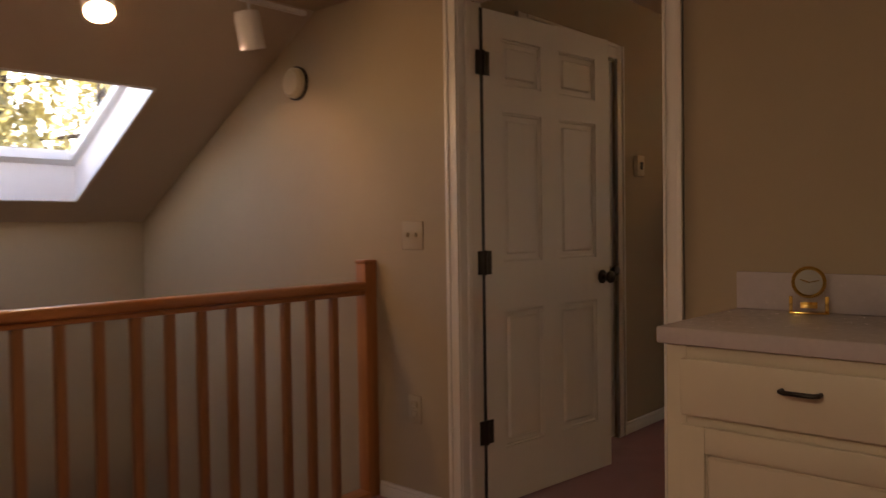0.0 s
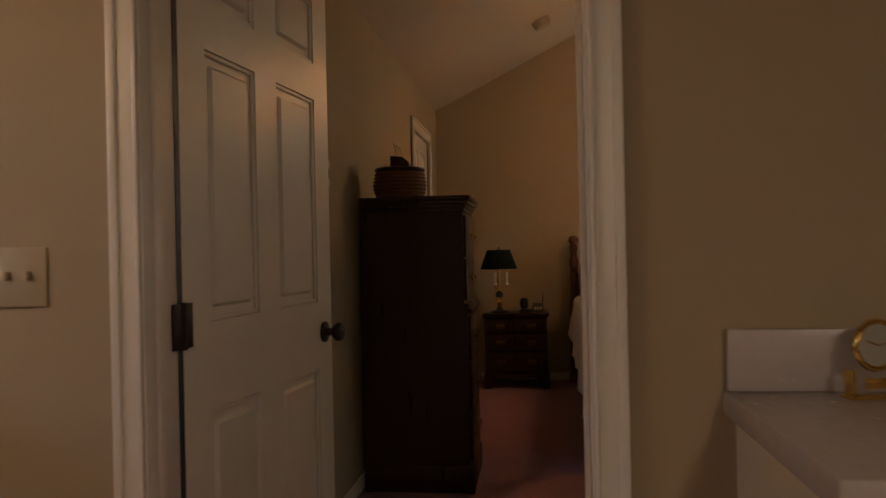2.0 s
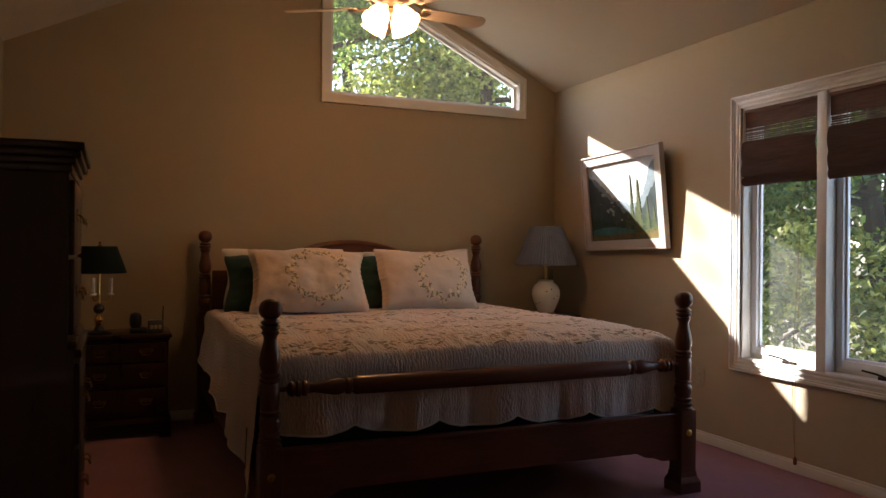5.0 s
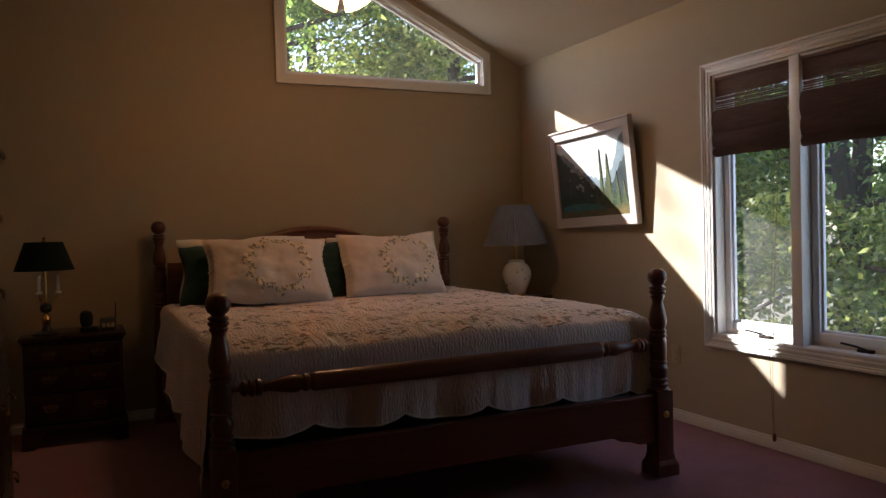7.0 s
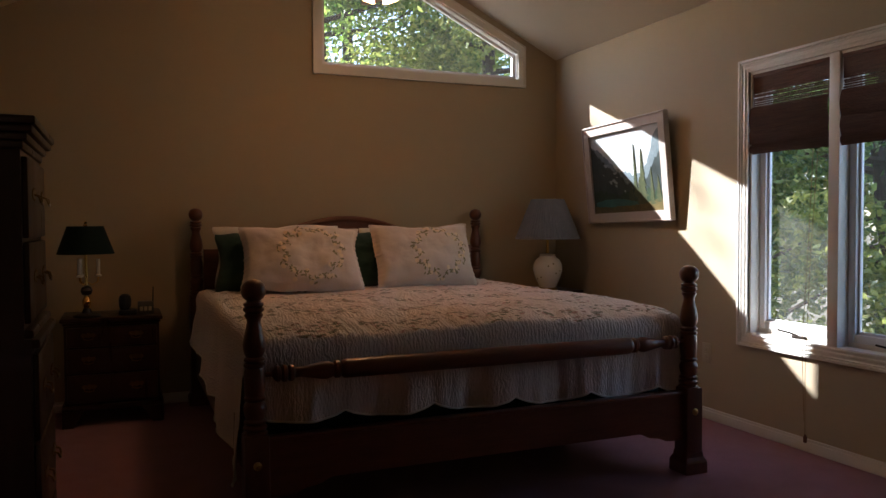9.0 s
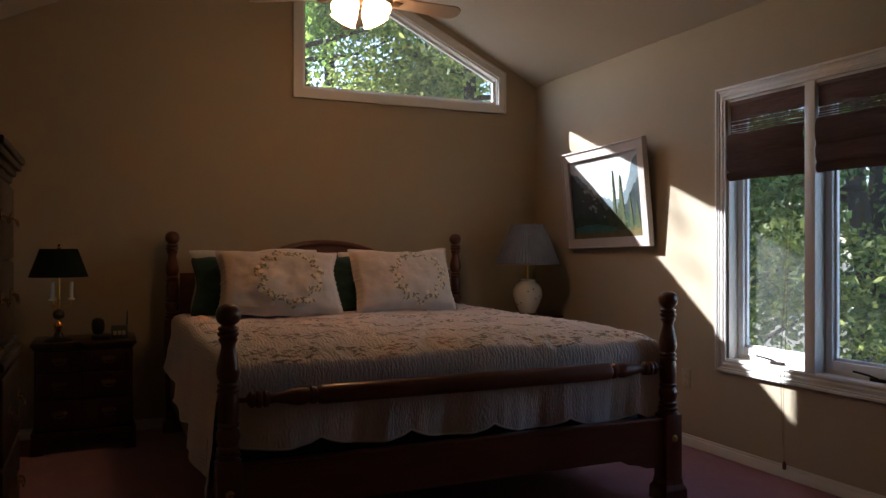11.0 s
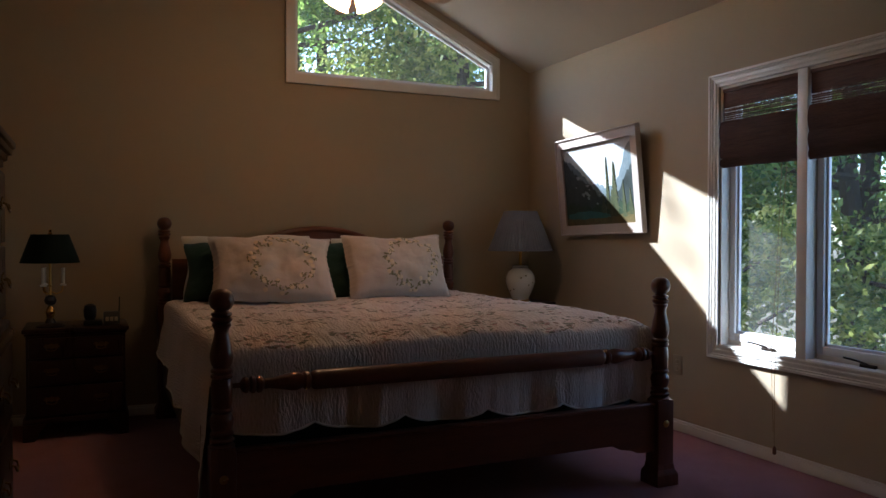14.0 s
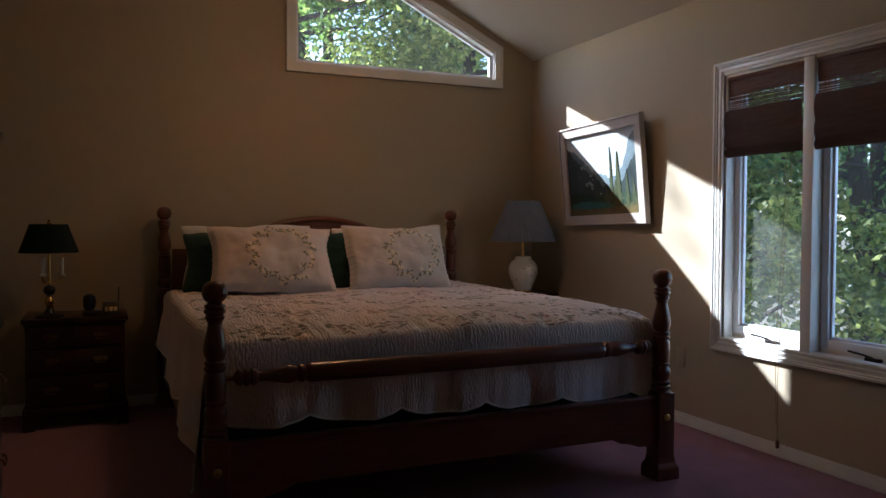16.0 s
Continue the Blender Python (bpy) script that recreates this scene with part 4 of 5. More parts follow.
def sham(place, w, h, t, lean, turn, label, seed, wreath=True, mat=None, flange=0.03, dent=0.0, name="pillow_sham", wreath_at=0.57):
    sh = thing(name, place, label, "pillow", "pillows on the bed")
    sh.matrix_world = pose(*place, lean, 0, turn) @ pose(0, 0, h / 2)
    bm, front = pillow_mesh(w, h, t, flange, dent, seed)
    part("pillow_cover", bm, mat or (SHAM if wreath else SHEET), sh)
    if wreath:
        rnd = random.Random(seed)
        lv, fl = bmesh.new(), bmesh.new()
        for k in range(170):
            a = 2 * math.pi * k / 170 + rnd.uniform(-0.08, 0.08)
            rr = 0.31 + 0.035 * math.sin(a * 11) + rnd.uniform(-0.045, 0.045)
            cu, cv = wreath_at + rr * 0.78 * math.cos(a), 0.50 + rr * 1.18 * math.sin(a)
            p = front(cu, cv)
            n = (front(cu + 0.02, cv) - p).cross(front(cu, cv + 0.02) - p).normalized()
            if n.y > 0:
                n = -n
            q = n.to_track_quat("Z", "Y").to_matrix().to_4x4()
            m = Matrix.Translation(p + n * 0.0035) @ q @ Matrix.Rotation(rnd.uniform(0, 6.3), 4, "Z")
            flower = k % 5 == 0
            s = 0.017 if flower else rnd.uniform(0.008, 0.014)
            tgt = fl if flower else lv
            pts = [(s * math.cos(2 * math.pi * i / 6) * (0.9 if flower else 0.45), s * math.sin(2 * math.pi * i / 6) * (0.9 if flower else 1.1), 0) for i in range(6)]
            mid = tgt.verts.new(m @ Vector((0, 0, 0.0022)))
            ring = [tgt.verts.new(m @ Vector(pp)) for pp in pts]
            for i in range(6):
                tgt.faces.new((mid, ring[i], ring[(i + 1) % 6]))
        tagged(part("leaf_wreath", lv, SPRIG, sh, "wreath of small embroidered green leaves"), kind="stuff")
        tagged(part("blossoms", fl, BLOSSOM, sh, "small embroidered yellow blossoms"), kind="stuff")
    return sh


sham((1.560, 4.555, 0.755), 0.72, 0.43, 0.24, -27, -5, "white embroidered pillow sham with a flower wreath, slightly dented", 3, dent=0.014)
sham((2.360, 4.595, 0.755), 0.70, 0.425, 0.23, -23, 3, "white embroidered pillow sham with a flower wreath", 8, wreath_at=0.60)
sham((1.44, 4.79, 0.750), 0.72, 0.385, 0.20, -22, -6, "dark green pillow behind the white shams", 5, wreath=False, flange=0.0, mat=GREEN, name="green_pillow")
sham((2.25, 4.80, 0.750), 0.72, 0.375, 0.20, -20, 3, "dark green pillow behind the white shams", 6, wreath=False, flange=0.0, mat=GREEN, name="green_pillow")
sham((1.50, 4.99, 0.750), 0.80, 0.415, 0.20, -15, -3, "plain white pillow leaning on the headboard", 9, wreath=False, flange=0.0, name="white_pillow")
sham((2.43, 4.99, 0.750), 0.78, 0.395, 0.20, -15, 2, "plain white pillow leaning on the headboard", 10, wreath=False, flange=0.0, name="white_pillow")


# ---- case furniture ----
def bail_pull(parent, m, s=1.0):
    """Brass back plate and hanging bail, in the plane that m gives: local x along, y out."""
    bm = bmesh.new()
    pl = [(-0.042, 0.0), (-0.030, 0.014), (-0.012, 0.010), (0, 0.018), (0.012, 0.010), (0.030, 0.014), (0.042, 0.0), (0.028, -0.012), (0.010, -0.009), (0, -0.016), (-0.010, -0.009), (-0.028, -0.012)]
    add_prism(bm, [(x * s, z * s) for x, z in pl], "y", -0.0025, 0.0)
    add_tube(bm, [(-0.028 * s, -0.004, 0), (-0.028 * s, -0.014, -0.004), (-0.024 * s, -0.018, -0.018 * s), (0, -0.019, -0.024 * s), (0.024 * s, -0.018, -0.018 * s), (0.028 * s, -0.014, -0.004), (0.028 * s, -0.004, 0)], 0.0028, seg=7)
    bmesh.ops.transform(bm, matrix=m, verts=bm.verts)
    return part("pull", bm, OLD_BRASS, parent, "aged brass bail pull")


def nightstand(place, turn, w, d, h, label):
    """Three-drawer nightstand, front toward -y, on bracket feet."""
    ns = thing("nightstand", place, label, "nightstand", "nightstands beside the bed", turn)
    part("case", box(-w / 2 + 0.02, w / 2 - 0.02, -d / 2 + 0.022, d / 2, 0.10, h - 0.025, bevel=0.004), WALNUT, ns)
    t = bmesh.new()
    add_box(t, -w / 2, w / 2, -d / 2, d / 2, h - 0.025, h, bevel=0.008)
    add_box(t, -w / 2 + 0.012, w / 2 - 0.012, -d / 2 + 0.012, d / 2, h - 0.040, h - 0.025, bevel=0.005)
    part("top", t, WALNUT, ns)
    t = bmesh.new()
    add_box(t, -w / 2 + 0.004, w / 2 - 0.004, -d / 2 + 0.006, d / 2, 0.095, 0.125, bevel=0.006)
    part("base_moulding", t, WALNUT, ns)
    for sx in (-1, 1):
        x0 = sx * (w / 2 - 0.004)
        for yy in (-d / 2 + 0.008, d / 2 - 0.04):
            t = prism([(x0, 0.0), (x0 - sx * 0.06, 0.0), (x0 - sx * 0.085, 0.05), (x0 - sx * 0.12, 0.095), (x0, 0.095)], "y", yy, yy + 0.03)
            part("foot", t, WALNUT, ns)
    zs = [0.135, 0.305, 0.455, h - 0.048]
    for z0, z1 in zip(zs, zs[1:]):
        dr = part("drawer", box(-w / 2 + 0.035, w / 2 - 0.035, -d / 2 + 0.008, -d / 2 + 0.030, z0 + 0.006, z1 - 0.006, bevel=0.005), WALNUT, ns)
        for sx in (-1, 1):
            bail_pull(dr, pose(sx * w * 0.23, -d / 2 + 0.008, (z0 + z1) / 2 + 0.01))
    return ns


nightstand((0.53, 5.15, 0), 0, 0.55, 0.42, 0.625, "dark walnut three-drawer nightstand with brass pulls beside the bed")
nightstand((3.45, 5.12, 0), 0, 0.50, 0.42, 0.665, "dark walnut nightstand in the corner behind the bed")

# chest-on-chest, front toward +x
chest = thing("chest_of_drawers", (0.14, 2.49, 0), "tall dark walnut chest-on-chest with brass pulls", "chest of drawers")
cx, cy = 0.14, 2.49


def chest_box(name, x0, x1, y0, y1, z0, z1, bevel=0.004):
    return part(name, box(x0 - cx, x1 - cx, y0 - cy, y1 - cy, z0, z1, bevel=bevel), WALNUT, chest)


CY0, CY1 = 2.235, 2.700
part("case", prism([(x - cx, z) for x, z in ((-0.125, 0.10), (0.385, 0.10), (0.385, 0.88), (0.370, 0.88), (0.370, 1.365), (-0.125, 1.365))], "y", CY0 - cy, CY1 - cy), WALNUT, chest, smooth=False)
b = bmesh.new()
add_box(b, -0.125 - cx, 0.405 - cx, CY0 + 0.001 - cy, CY1 + 0.02 - cy, 0.855, 0.880, bevel=0.008)
add_box(b, -0.125 - cx, 0.392 - cx, CY0 + 0.001 - cy, CY1 + 0.01 - cy, 0.880, 0.903, bevel=0.008)
part("waist_moulding", b, WALNUT, chest)
b = bmesh.new()
for k, (o, z0, z1) in enumerate(((0.008, 1.340, 1.362), (0.018, 1.360, 1.380), (0.030, 1.378, 1.398), (0.038, 1.397, 1.418))):
    add_box(b, -0.125 - cx, 0.370 + o - cx, CY0 - o - cy, CY1 + o - cy, z0, z1, bevel=0.005)
part("cornice", b, WALNUT, chest)
chest_box("base_moulding", -0.125, 0.405, CY0 - 0.010, CY1 + 0.010, 0.0, 0.13, 0.008)
for yy, sy in ((CY0 - 0.012, 1), (CY1 + 0.012, -1)):
    for x0, x1 in ((0.370, 0.405), (-0.125, -0.09)):
        part("foot", prism([(yy - cy, 0), (yy + sy * 0.07 - cy, 0), (yy + sy * 0.10 - cy, 0.06), (yy + sy * 0.14 - cy, 0.09), (yy - cy, 0.09)], "x", x0 - cx, x1 - cx), WALNUT, chest)
for x, spans in ((0.385, ((0.145, 0.375), (0.385, 0.615), (0.625, 0.84))), (0.370, ((0.915, 1.115), (1.125, 1.325)))):
    for z0, z1 in spans:
        dr = part("drawer", box(x - 0.006 - cx, x + 0.014 - cx, CY0 + 0.022 - cy, CY1 - 0.022 - cy, z0, z1, bevel=0.005), WALNUT, chest)
        for yy in (-0.11, 0.11):
            bail_pull(dr, pose(x + 0.014 - cx, yy, (z0 + z1) / 2 + 0.01, 0, 0, 90))

# long dresser beside the doorway
dresser = thing("dresser", (1.713, 0.40, 0), "long dark cherry dresser with a carved corner and pale runner", "dresser")
part("case", box(-0.68, 0.70, -0.24, 0.215, 0.09, 0.792, bevel=0.006), WALNUT, dresser)
b = bmesh.new()
add_box(b, -0.72, 0.74, -0.255, 0.263, 0.792, 0.820, bevel=0.010)
add_box(b, -0.700, 0.72, -0.25, 0.238, 0.772, 0.792, bevel=0.008)
part("top", b, CHERRY_X, dresser)
part("base_moulding", box(-0.70, 0.72, -0.25, 0.235, 0.0, 0.11, bevel=0.01), WALNUT, dresser)
for z0, z1 in ((0.13, 0.33), (0.34, 0.54), (0.55, 0.74)):
    for x0, x1 in ((-0.64, 0.0), (0.02, 0.66)):
        dr = part("drawer", box(x0, x1, 0.205, 0.228, z0, z1, bevel=0.006), WALNUT, dresser)
        for xx in (x0 + 0.14, x1 - 0.14):
            bail_pull(dr, pose(xx, 0.228, (z0 + z1) / 2 + 0.01, 0, 0, 180))
for sx in (-0.68, 0.70):
    part("column", lathe([(0.022, 0.11), (0.026, 0.14), (0.016, 0.17), (0.022, 0.25), (0.026, 0.45), (0.022, 0.63), (0.014, 0.68), (0.026, 0.72), (0.022, 0.772)], pose(sx, 0.218, 0), seg=16), CHERRY, dresser)
runner = thing("dresser_runner", (1.763, 0.40, 0.8215), "pale grey cloth runner with a white lace edge", "table runner")
part("runner_cloth", grid(24, 10, lambda u, v: Vector((-0.62 + 1.24 * u, -0.21 + 0.42 * v, 0.0025 + 0.0015 * math.sin(u * 30) * math.sin(v * 17)))), SHEET, runner)
b = bmesh.new()
for k in range(40):
    x = -0.605 + k * 0.031
    add_lathe(b, [(0.014, 0.0), (0.014, 0.002)], pose(x, 0.214, 0.0015), seg=8)
part("lace_edge", b, TRIM, runner, "white lace edge")

# ---- things on the furniture ----
# candle lamp with a dark green shade
lamp = thing("table_lamp", (0.395, 5.05, 0.626), "brass candelabra lamp with a dark green shade", "table lamp")
part("foot", lathe([(0.075, 0.0), (0.076, 0.008), (0.060, 0.016), (0.030, 0.022), (0.022, 0.040), (0.014, 0.05), (0.0, 0.05)], seg=24), BLACKP, lamp)
part("stem", lathe([(0.014, 0.045), (0.020, 0.060), (0.026, 0.085), (0.018, 0.105), (0.008, 0.12), (0.008, 0.30), (0.005, 0.52), (0.0, 0.52)], seg=16), BRASS, lamp)
part("ball", lathe([(0.006, 0.118), (0.026, 0.130), (0.033, 0.150), (0.026, 0.170), (0.006, 0.182)], seg=18), BLACKP, lamp)
for a in (0, 120, 240):
    c, s = math.cos(radians(a)), math.sin(radians(a))
    arm = part("arm", tube([(0.008 * c, 0.008 * s, 0.20), (0.03 * c, 0.03 * s, 0.185), (0.06 * c, 0.06 * s, 0.20), (0.065 * c, 0.065 * s, 0.235)], 0.004), BRASS, lamp)
    b = bmesh.new()
    add_lathe(b, [(0.018, 0.232), (0.020, 0.240), (0.010, 0.246)], pose(0.065 * c, 0.065 * s, 0), seg=12)
    add_lathe(b, [(0.011, 0.245), (0.011, 0.335), (0.0, 0.336)], pose(0.065 * c, 0.065 * s, 0), seg=12)
    part("candle", b, CERAMIC, arm, "ivory candle sleeve")
b = lathe([(0.155, 0.365), (0.098, 0.525)], seg=36)
bmesh.ops.delete(b, geom=[f for f in b.faces if len(f.verts) > 4], context="FACES_ONLY")
bmesh.ops.solidify(b, geom=b.faces[:], thickness=0.003)
part("shade", b, GREEN_TIN, lamp, "dark green tapered shade")
part("finial", lathe([(0.005, 0.52), (0.012, 0.530), (0.006, 0.540), (0.009, 0.550), (0.0, 0.556)], seg=12), BRASS, lamp)

# white jar lamp with a pleated shade
jar = thing("table_lamp", (3.46, 5.02, 0.666), "white ceramic ginger-jar lamp with a pleated grey shade", "table lamp")
part("base", lathe([(0.070, 0.0), (0.072, 0.012), (0.062, 0.020), (0.0, 0.020)], seg=28), BRASS, jar)
part("jar", lathe([(0.058, 0.018), (0.069, 0.04), (0.095, 0.10), (0.108, 0.15), (0.105, 0.185), (0.088, 0.222), (0.062, 0.242), (0.058, 0.252), (0.062, 0.262), (0.05, 0.268), (0.0, 0.268)], seg=32), CERAMIC, jar)
rnd = random.Random(4)
for k in range(16):
    a, z = k * 2.4, 0.075 + 0.13 * rnd.random()
    r = 0.105 if z > 0.11 else 0.093
    part("flower", lathe([(0.007, 0), (0.005, 0.003), (0.0, 0.004)], pose(r * math.cos(a), r * math.sin(a), z) @ Vector((math.cos(a), math.sin(a), 0)).to_track_quat("Z", "Y").to_matrix().to_4x4(), seg=6), SPRIG, jar)
part("neck", lathe([(0.012, 0.268), (0.010, 0.36), (0.016, 0.365), (0.016, 0.40), (0.0, 0.40)], seg=14), BRASS, jar)
b = lathe([(0.232, 0.378), (0.215, 0.42), (0.160, 0.56), (0.118, 0.662)], seg=120, ripple=("pleat", 0.018))
bmesh.ops.delete(b, geom=[f for f in b.faces if len(f.verts) > 4], context="FACES_ONLY")
part("shade", b, SHADE, jar, "pleated grey-blue cloth shade")
b = lathe([(0.236, 0.372), (0.236, 0.384)], seg=60)
bmesh.ops.delete(b, geom=[f for f in b.faces if len(f.verts) > 4], context="FACES_ONLY")
bmesh.ops.solidify(b, geom=b.faces[:], thickness=0.004)
part("shade_trim", b, SHADE, jar)

# telephone and clock on the nightstand
phone = thing("telephone", (0.62, 5.06, 0.626), "black cordless telephone standing in its base", "telephone")
part("base", box(-0.055, 0.045, -0.05, 0.06, 0.0, 0.028, bevel=0.008), BLACKP, phone)
part("handset", lathe([(0.022, 0.02), (0.034, 0.05), (0.036, 0.085), (0.030, 0.110), (0.016, 0.120), (0.0, 0.122)], pose(-0.02, 0.02, 0), seg=14), BLACKP, phone)
radio = thing("clock_radio", (0.715, 5.06, 0.626), "small grey radio with buttons and an antenna", "radio")
part("body", box(-0.045, 0.045, -0.025, 0.030, 0.0, 0.075, bevel=0.008), material("grey_plastic", (0.10, 0.10, 0.10), 0.4, scale=9), radio)
for k in range(3):
    part("button", box(-0.034 + 0.024 * k, -0.016 + 0.024 * k, -0.029, -0.024, 0.02, 0.045, bevel=0.002), IVORY, radio)
part("antenna", tube([(0.040, 0.0, 0.07), (0.043, 0.0, 0.16)], [0.004, 0.003]), BLACKP, radio)

# basket with an ornament on the chest
basket = thing("basket", (0.045, 2.385, 1.4185), "round brown wicker basket with a dark rim", "basket")
prof = [(0.112, 0.0), (0.124, 0.03), (0.128, 0.07), (0.120, 0.115), (0.116, 0.14), (0.108, 0.14), (0.112, 0.11), (0.118, 0.07), (0.105, 0.012), (0.0, 0.012)]
part("weave", lathe(prof, seg=48, ripple=("w", 0.012)), WICKER, basket)
for k in range(7):
    z = 0.012 + 0.018 * k
    r = [0.119, 0.125, 0.129, 0.130, 0.129, 0.126, 0.122][k]
    part("band", tube([(r * math.cos(a * 0.2618), r * math.sin(a * 0.2618), z + 0.002 * (a % 2)) for a in range(25)], 0.0055, seg=6), WICKER, basket)
part("rim", tube([(0.116 * math.cos(a * 0.2618), 0.116 * math.sin(a * 0.2618), 0.143) for a in range(25)], 0.011, seg=8), WALNUT, basket)
orn = thing("ornament", (0.045, 2.385, 1.432), "small dark wooden ornament with twigs in the basket", "ornament")
part("block", prism([(-0.04, 0.0), (0.05, 0.0), (0.05, 0.17), (0.02, 0.195), (-0.04, 0.20)], "y", -0.035, 0.035), WALNUT, orn)
for k, (dx, h) in enumerate(((-0.025, 0.27), (0.0, 0.25), (-0.012, 0.26))):
    part("twig", tube([(dx, 0, 0.19), (dx + 0.008, 0.004, 0.23), (dx - 0.004, 0.0, h)], 0.0025, seg=5), IVORY, orn)

# ---- picture leaning from the window wall ----
pic = thing("framed_picture", (XR - 0.018, 4.400, 1.158), "pale wooden framed landscape painting of mountains and firs", "painting")
PW, PH = 0.905, 0.680
pic.matrix_world = pose(XR - 0.018, 4.400, 1.160, 0, -4.8, 0) @ pose(0, 0, 0, -1.2, 0, 0)
fw = 0.068
for name, pts in (("frame_bar", [(-PW / 2, 0), (PW / 2, 0), (PW / 2 - fw, fw), (-PW / 2 + fw, fw)]), ("frame_bar", [(-PW / 2, PH), (PW / 2, PH), (PW / 2 - fw, PH - fw), (-PW / 2 + fw, PH - fw)]),
                  ("frame_bar", [(-PW / 2, 0), (-PW / 2 + fw, fw), (-PW / 2 + fw, PH - fw), (-PW / 2, PH)]), ("frame_bar", [(PW / 2, 0), (PW / 2 - fw, fw), (PW / 2 - fw, PH - fw), (PW / 2, PH)])):
    b = prism(pts, "x", -0.030, 0.0)
    part(name, b, GREYWOOD, pic)
b = bmesh.new()
for y0, y1, z0, z1 in ((-PW / 2, PW / 2, 0, 0.012), (-PW / 2, PW / 2, PH - 0.012, PH), (-PW / 2, -PW / 2 + 0.012, 0.012, PH - 0.012), (PW / 2 - 0.012, PW / 2, 0.012, PH - 0.012)):
    add_box(b, -0.038, -0.028, y0, y1, z0, z1, bevel=0.003)
part("frame_edge", b, GREYWOOD, pic)
iw, i0, i1 = PW / 2 - fw, fw, PH - fw


def paint(name, colour, dark, scale=14):
    return material(name, colour, 0.35, dark=dark, scale=scale, bump=0.3, bump_scale=120)


canvas = part("canvas", box(-0.012, -0.004, -iw, iw, i0, i1), paint("painted_sky", (0.56, 0.58, 0.57), (0.38, 0.43, 0.45), 6), pic, "painted landscape")


def painted(name, pts, layer, mat):
    part(name, prism(pts, "x", -0.0135 - 0.0006 * layer, -0.0125), mat, canvas)


def ridge(y0, y1, z0, heights):
    n = len(heights) - 1
    top = [(y0 + (y1 - y0) * i / n, z) for i, z in enumerate(heights)]
    return [(y0, z0)] + top + [(y1, z0)]


rough = random.Random(5)


def rugged(heights, n=44, jag=0.022):
    """A jagged outline through heights given from the right edge to the left, as shares of the canvas."""
    out = []
    for i in range(n + 1):
        f = i / n * (len(heights) - 1)
        k = min(int(f), len(heights) - 2)
        v = heights[k] + (heights[k + 1] - heights[k]) * (f - k) + rough.uniform(-jag, jag)
        out.append(i0 + (i1 - i0) * min(max(v, 0.01), 0.995))
    return out


def spot_at(u, v):
    return iw - 2 * iw * u, i0 + (i1 - i0) * v


painted("mountain", ridge(-iw, iw, i0, rugged([0.97, 0.86, 0.55, 0.46, 0.44, 0.50, 0.52, 0.60, 0.72, 0.80, 0.88])), 1, paint("painted_far_mountain", (0.20, 0.25, 0.27), (0.07, 0.10, 0.11), 11))
painted("mountain", ridge(-iw, iw, i0, rugged([0.72, 0.60, 0.40, 0.34, 0.33, 0.36, 0.48, 0.54, 0.62, 0.74, 0.86])), 2, paint("painted_near_mountain", (0.050, 0.068, 0.066), (0.012, 0.017, 0.016), 18))
snow = paint("painted_snow", (0.34, 0.37, 0.38), (0.14, 0.16, 0.17), 30)
for k in range(16):
    u = rough.uniform(0.10, 0.52)
    v = 0.66 - 0.70 * u + rough.uniform(-0.10, 0.14)
    c0, c1 = spot_at(u, v)
    r = rough.uniform(0.008, 0.022)
    painted("snow_patch", [(c0 + r * rough.uniform(0.5, 1.5) * math.cos(a) + 0.4 * r * math.sin(a), c1 + r * rough.uniform(0.3, 0.8) * math.sin(a)) for a in (0, 0.9, 1.8, 2.7, 3.6, 4.5, 5.4)], 3, snow)
painted("forest", ridge(-iw, iw, i0, rugged([0.24, 0.22, 0.26, 0.28, 0.27, 0.25, 0.22, 0.24, 0.26, 0.28, 0.30], 60, 0.03)), 4, paint("painted_forest", (0.030, 0.060, 0.028), (0.010, 0.020, 0.012), 26))
painted("lake", ridge(*[spot_at(q, 0)[0] for q in (0.66, 0.03)], i0, rugged([0.115, 0.15, 0.175, 0.17, 0.14], 24, 0.004)), 5, paint("painted_lake", (0.055, 0.17, 0.16), (0.020, 0.07, 0.075), 9))
painted("shore", ridge(-iw, iw, i0, rugged([0.15, 0.12, 0.10, 0.07, 0.08, 0.075, 0.08, 0.09], 40, 0.008)), 6, paint("painted_shore", (0.16, 0.11, 0.035), (0.045, 0.045, 0.018), 22))
fir = paint("painted_fir", (0.085, 0.095, 0.040), (0.022, 0.032, 0.015), 46)
for u, base, top_v, wd0 in ((0.73, 0.09, 0.72, 0.125), (0.85, 0.08, 0.50, 0.065), (0.635, 0.18, 0.79, 0.055), (0.935, 0.10, 0.40, 0.075), (0.57, 0.14, 0.36, 0.085), (0.69, 0.10, 0.40, 0.095)):
    yy, z0 = spot_at(u, base)
    hh = (top_v - base) * (i1 - i0)
    left, right = [], []
    n = 15
    for k in range(n):
        z, wd = z0 + hh * k / n, wd0 * (1 - k / (n + 0.6)) * 0.5
        left += [(yy - wd * rough.uniform(0.65, 1.15), z + rough.uniform(0, 0.006)), (yy - wd * rough.uniform(0.3, 0.6), z + hh / n * 0.9)]
        right += [(yy + wd * rough.uniform(0.65, 1.15), z + rough.uniform(0, 0.006)), (yy + wd * rough.uniform(0.3, 0.6), z + hh / n * 0.9)]
    painted("fir", [(yy, z0 - 0.004)] + right + [(yy, z0 + hh * 1.03)] + left[::-1], 7, fir)

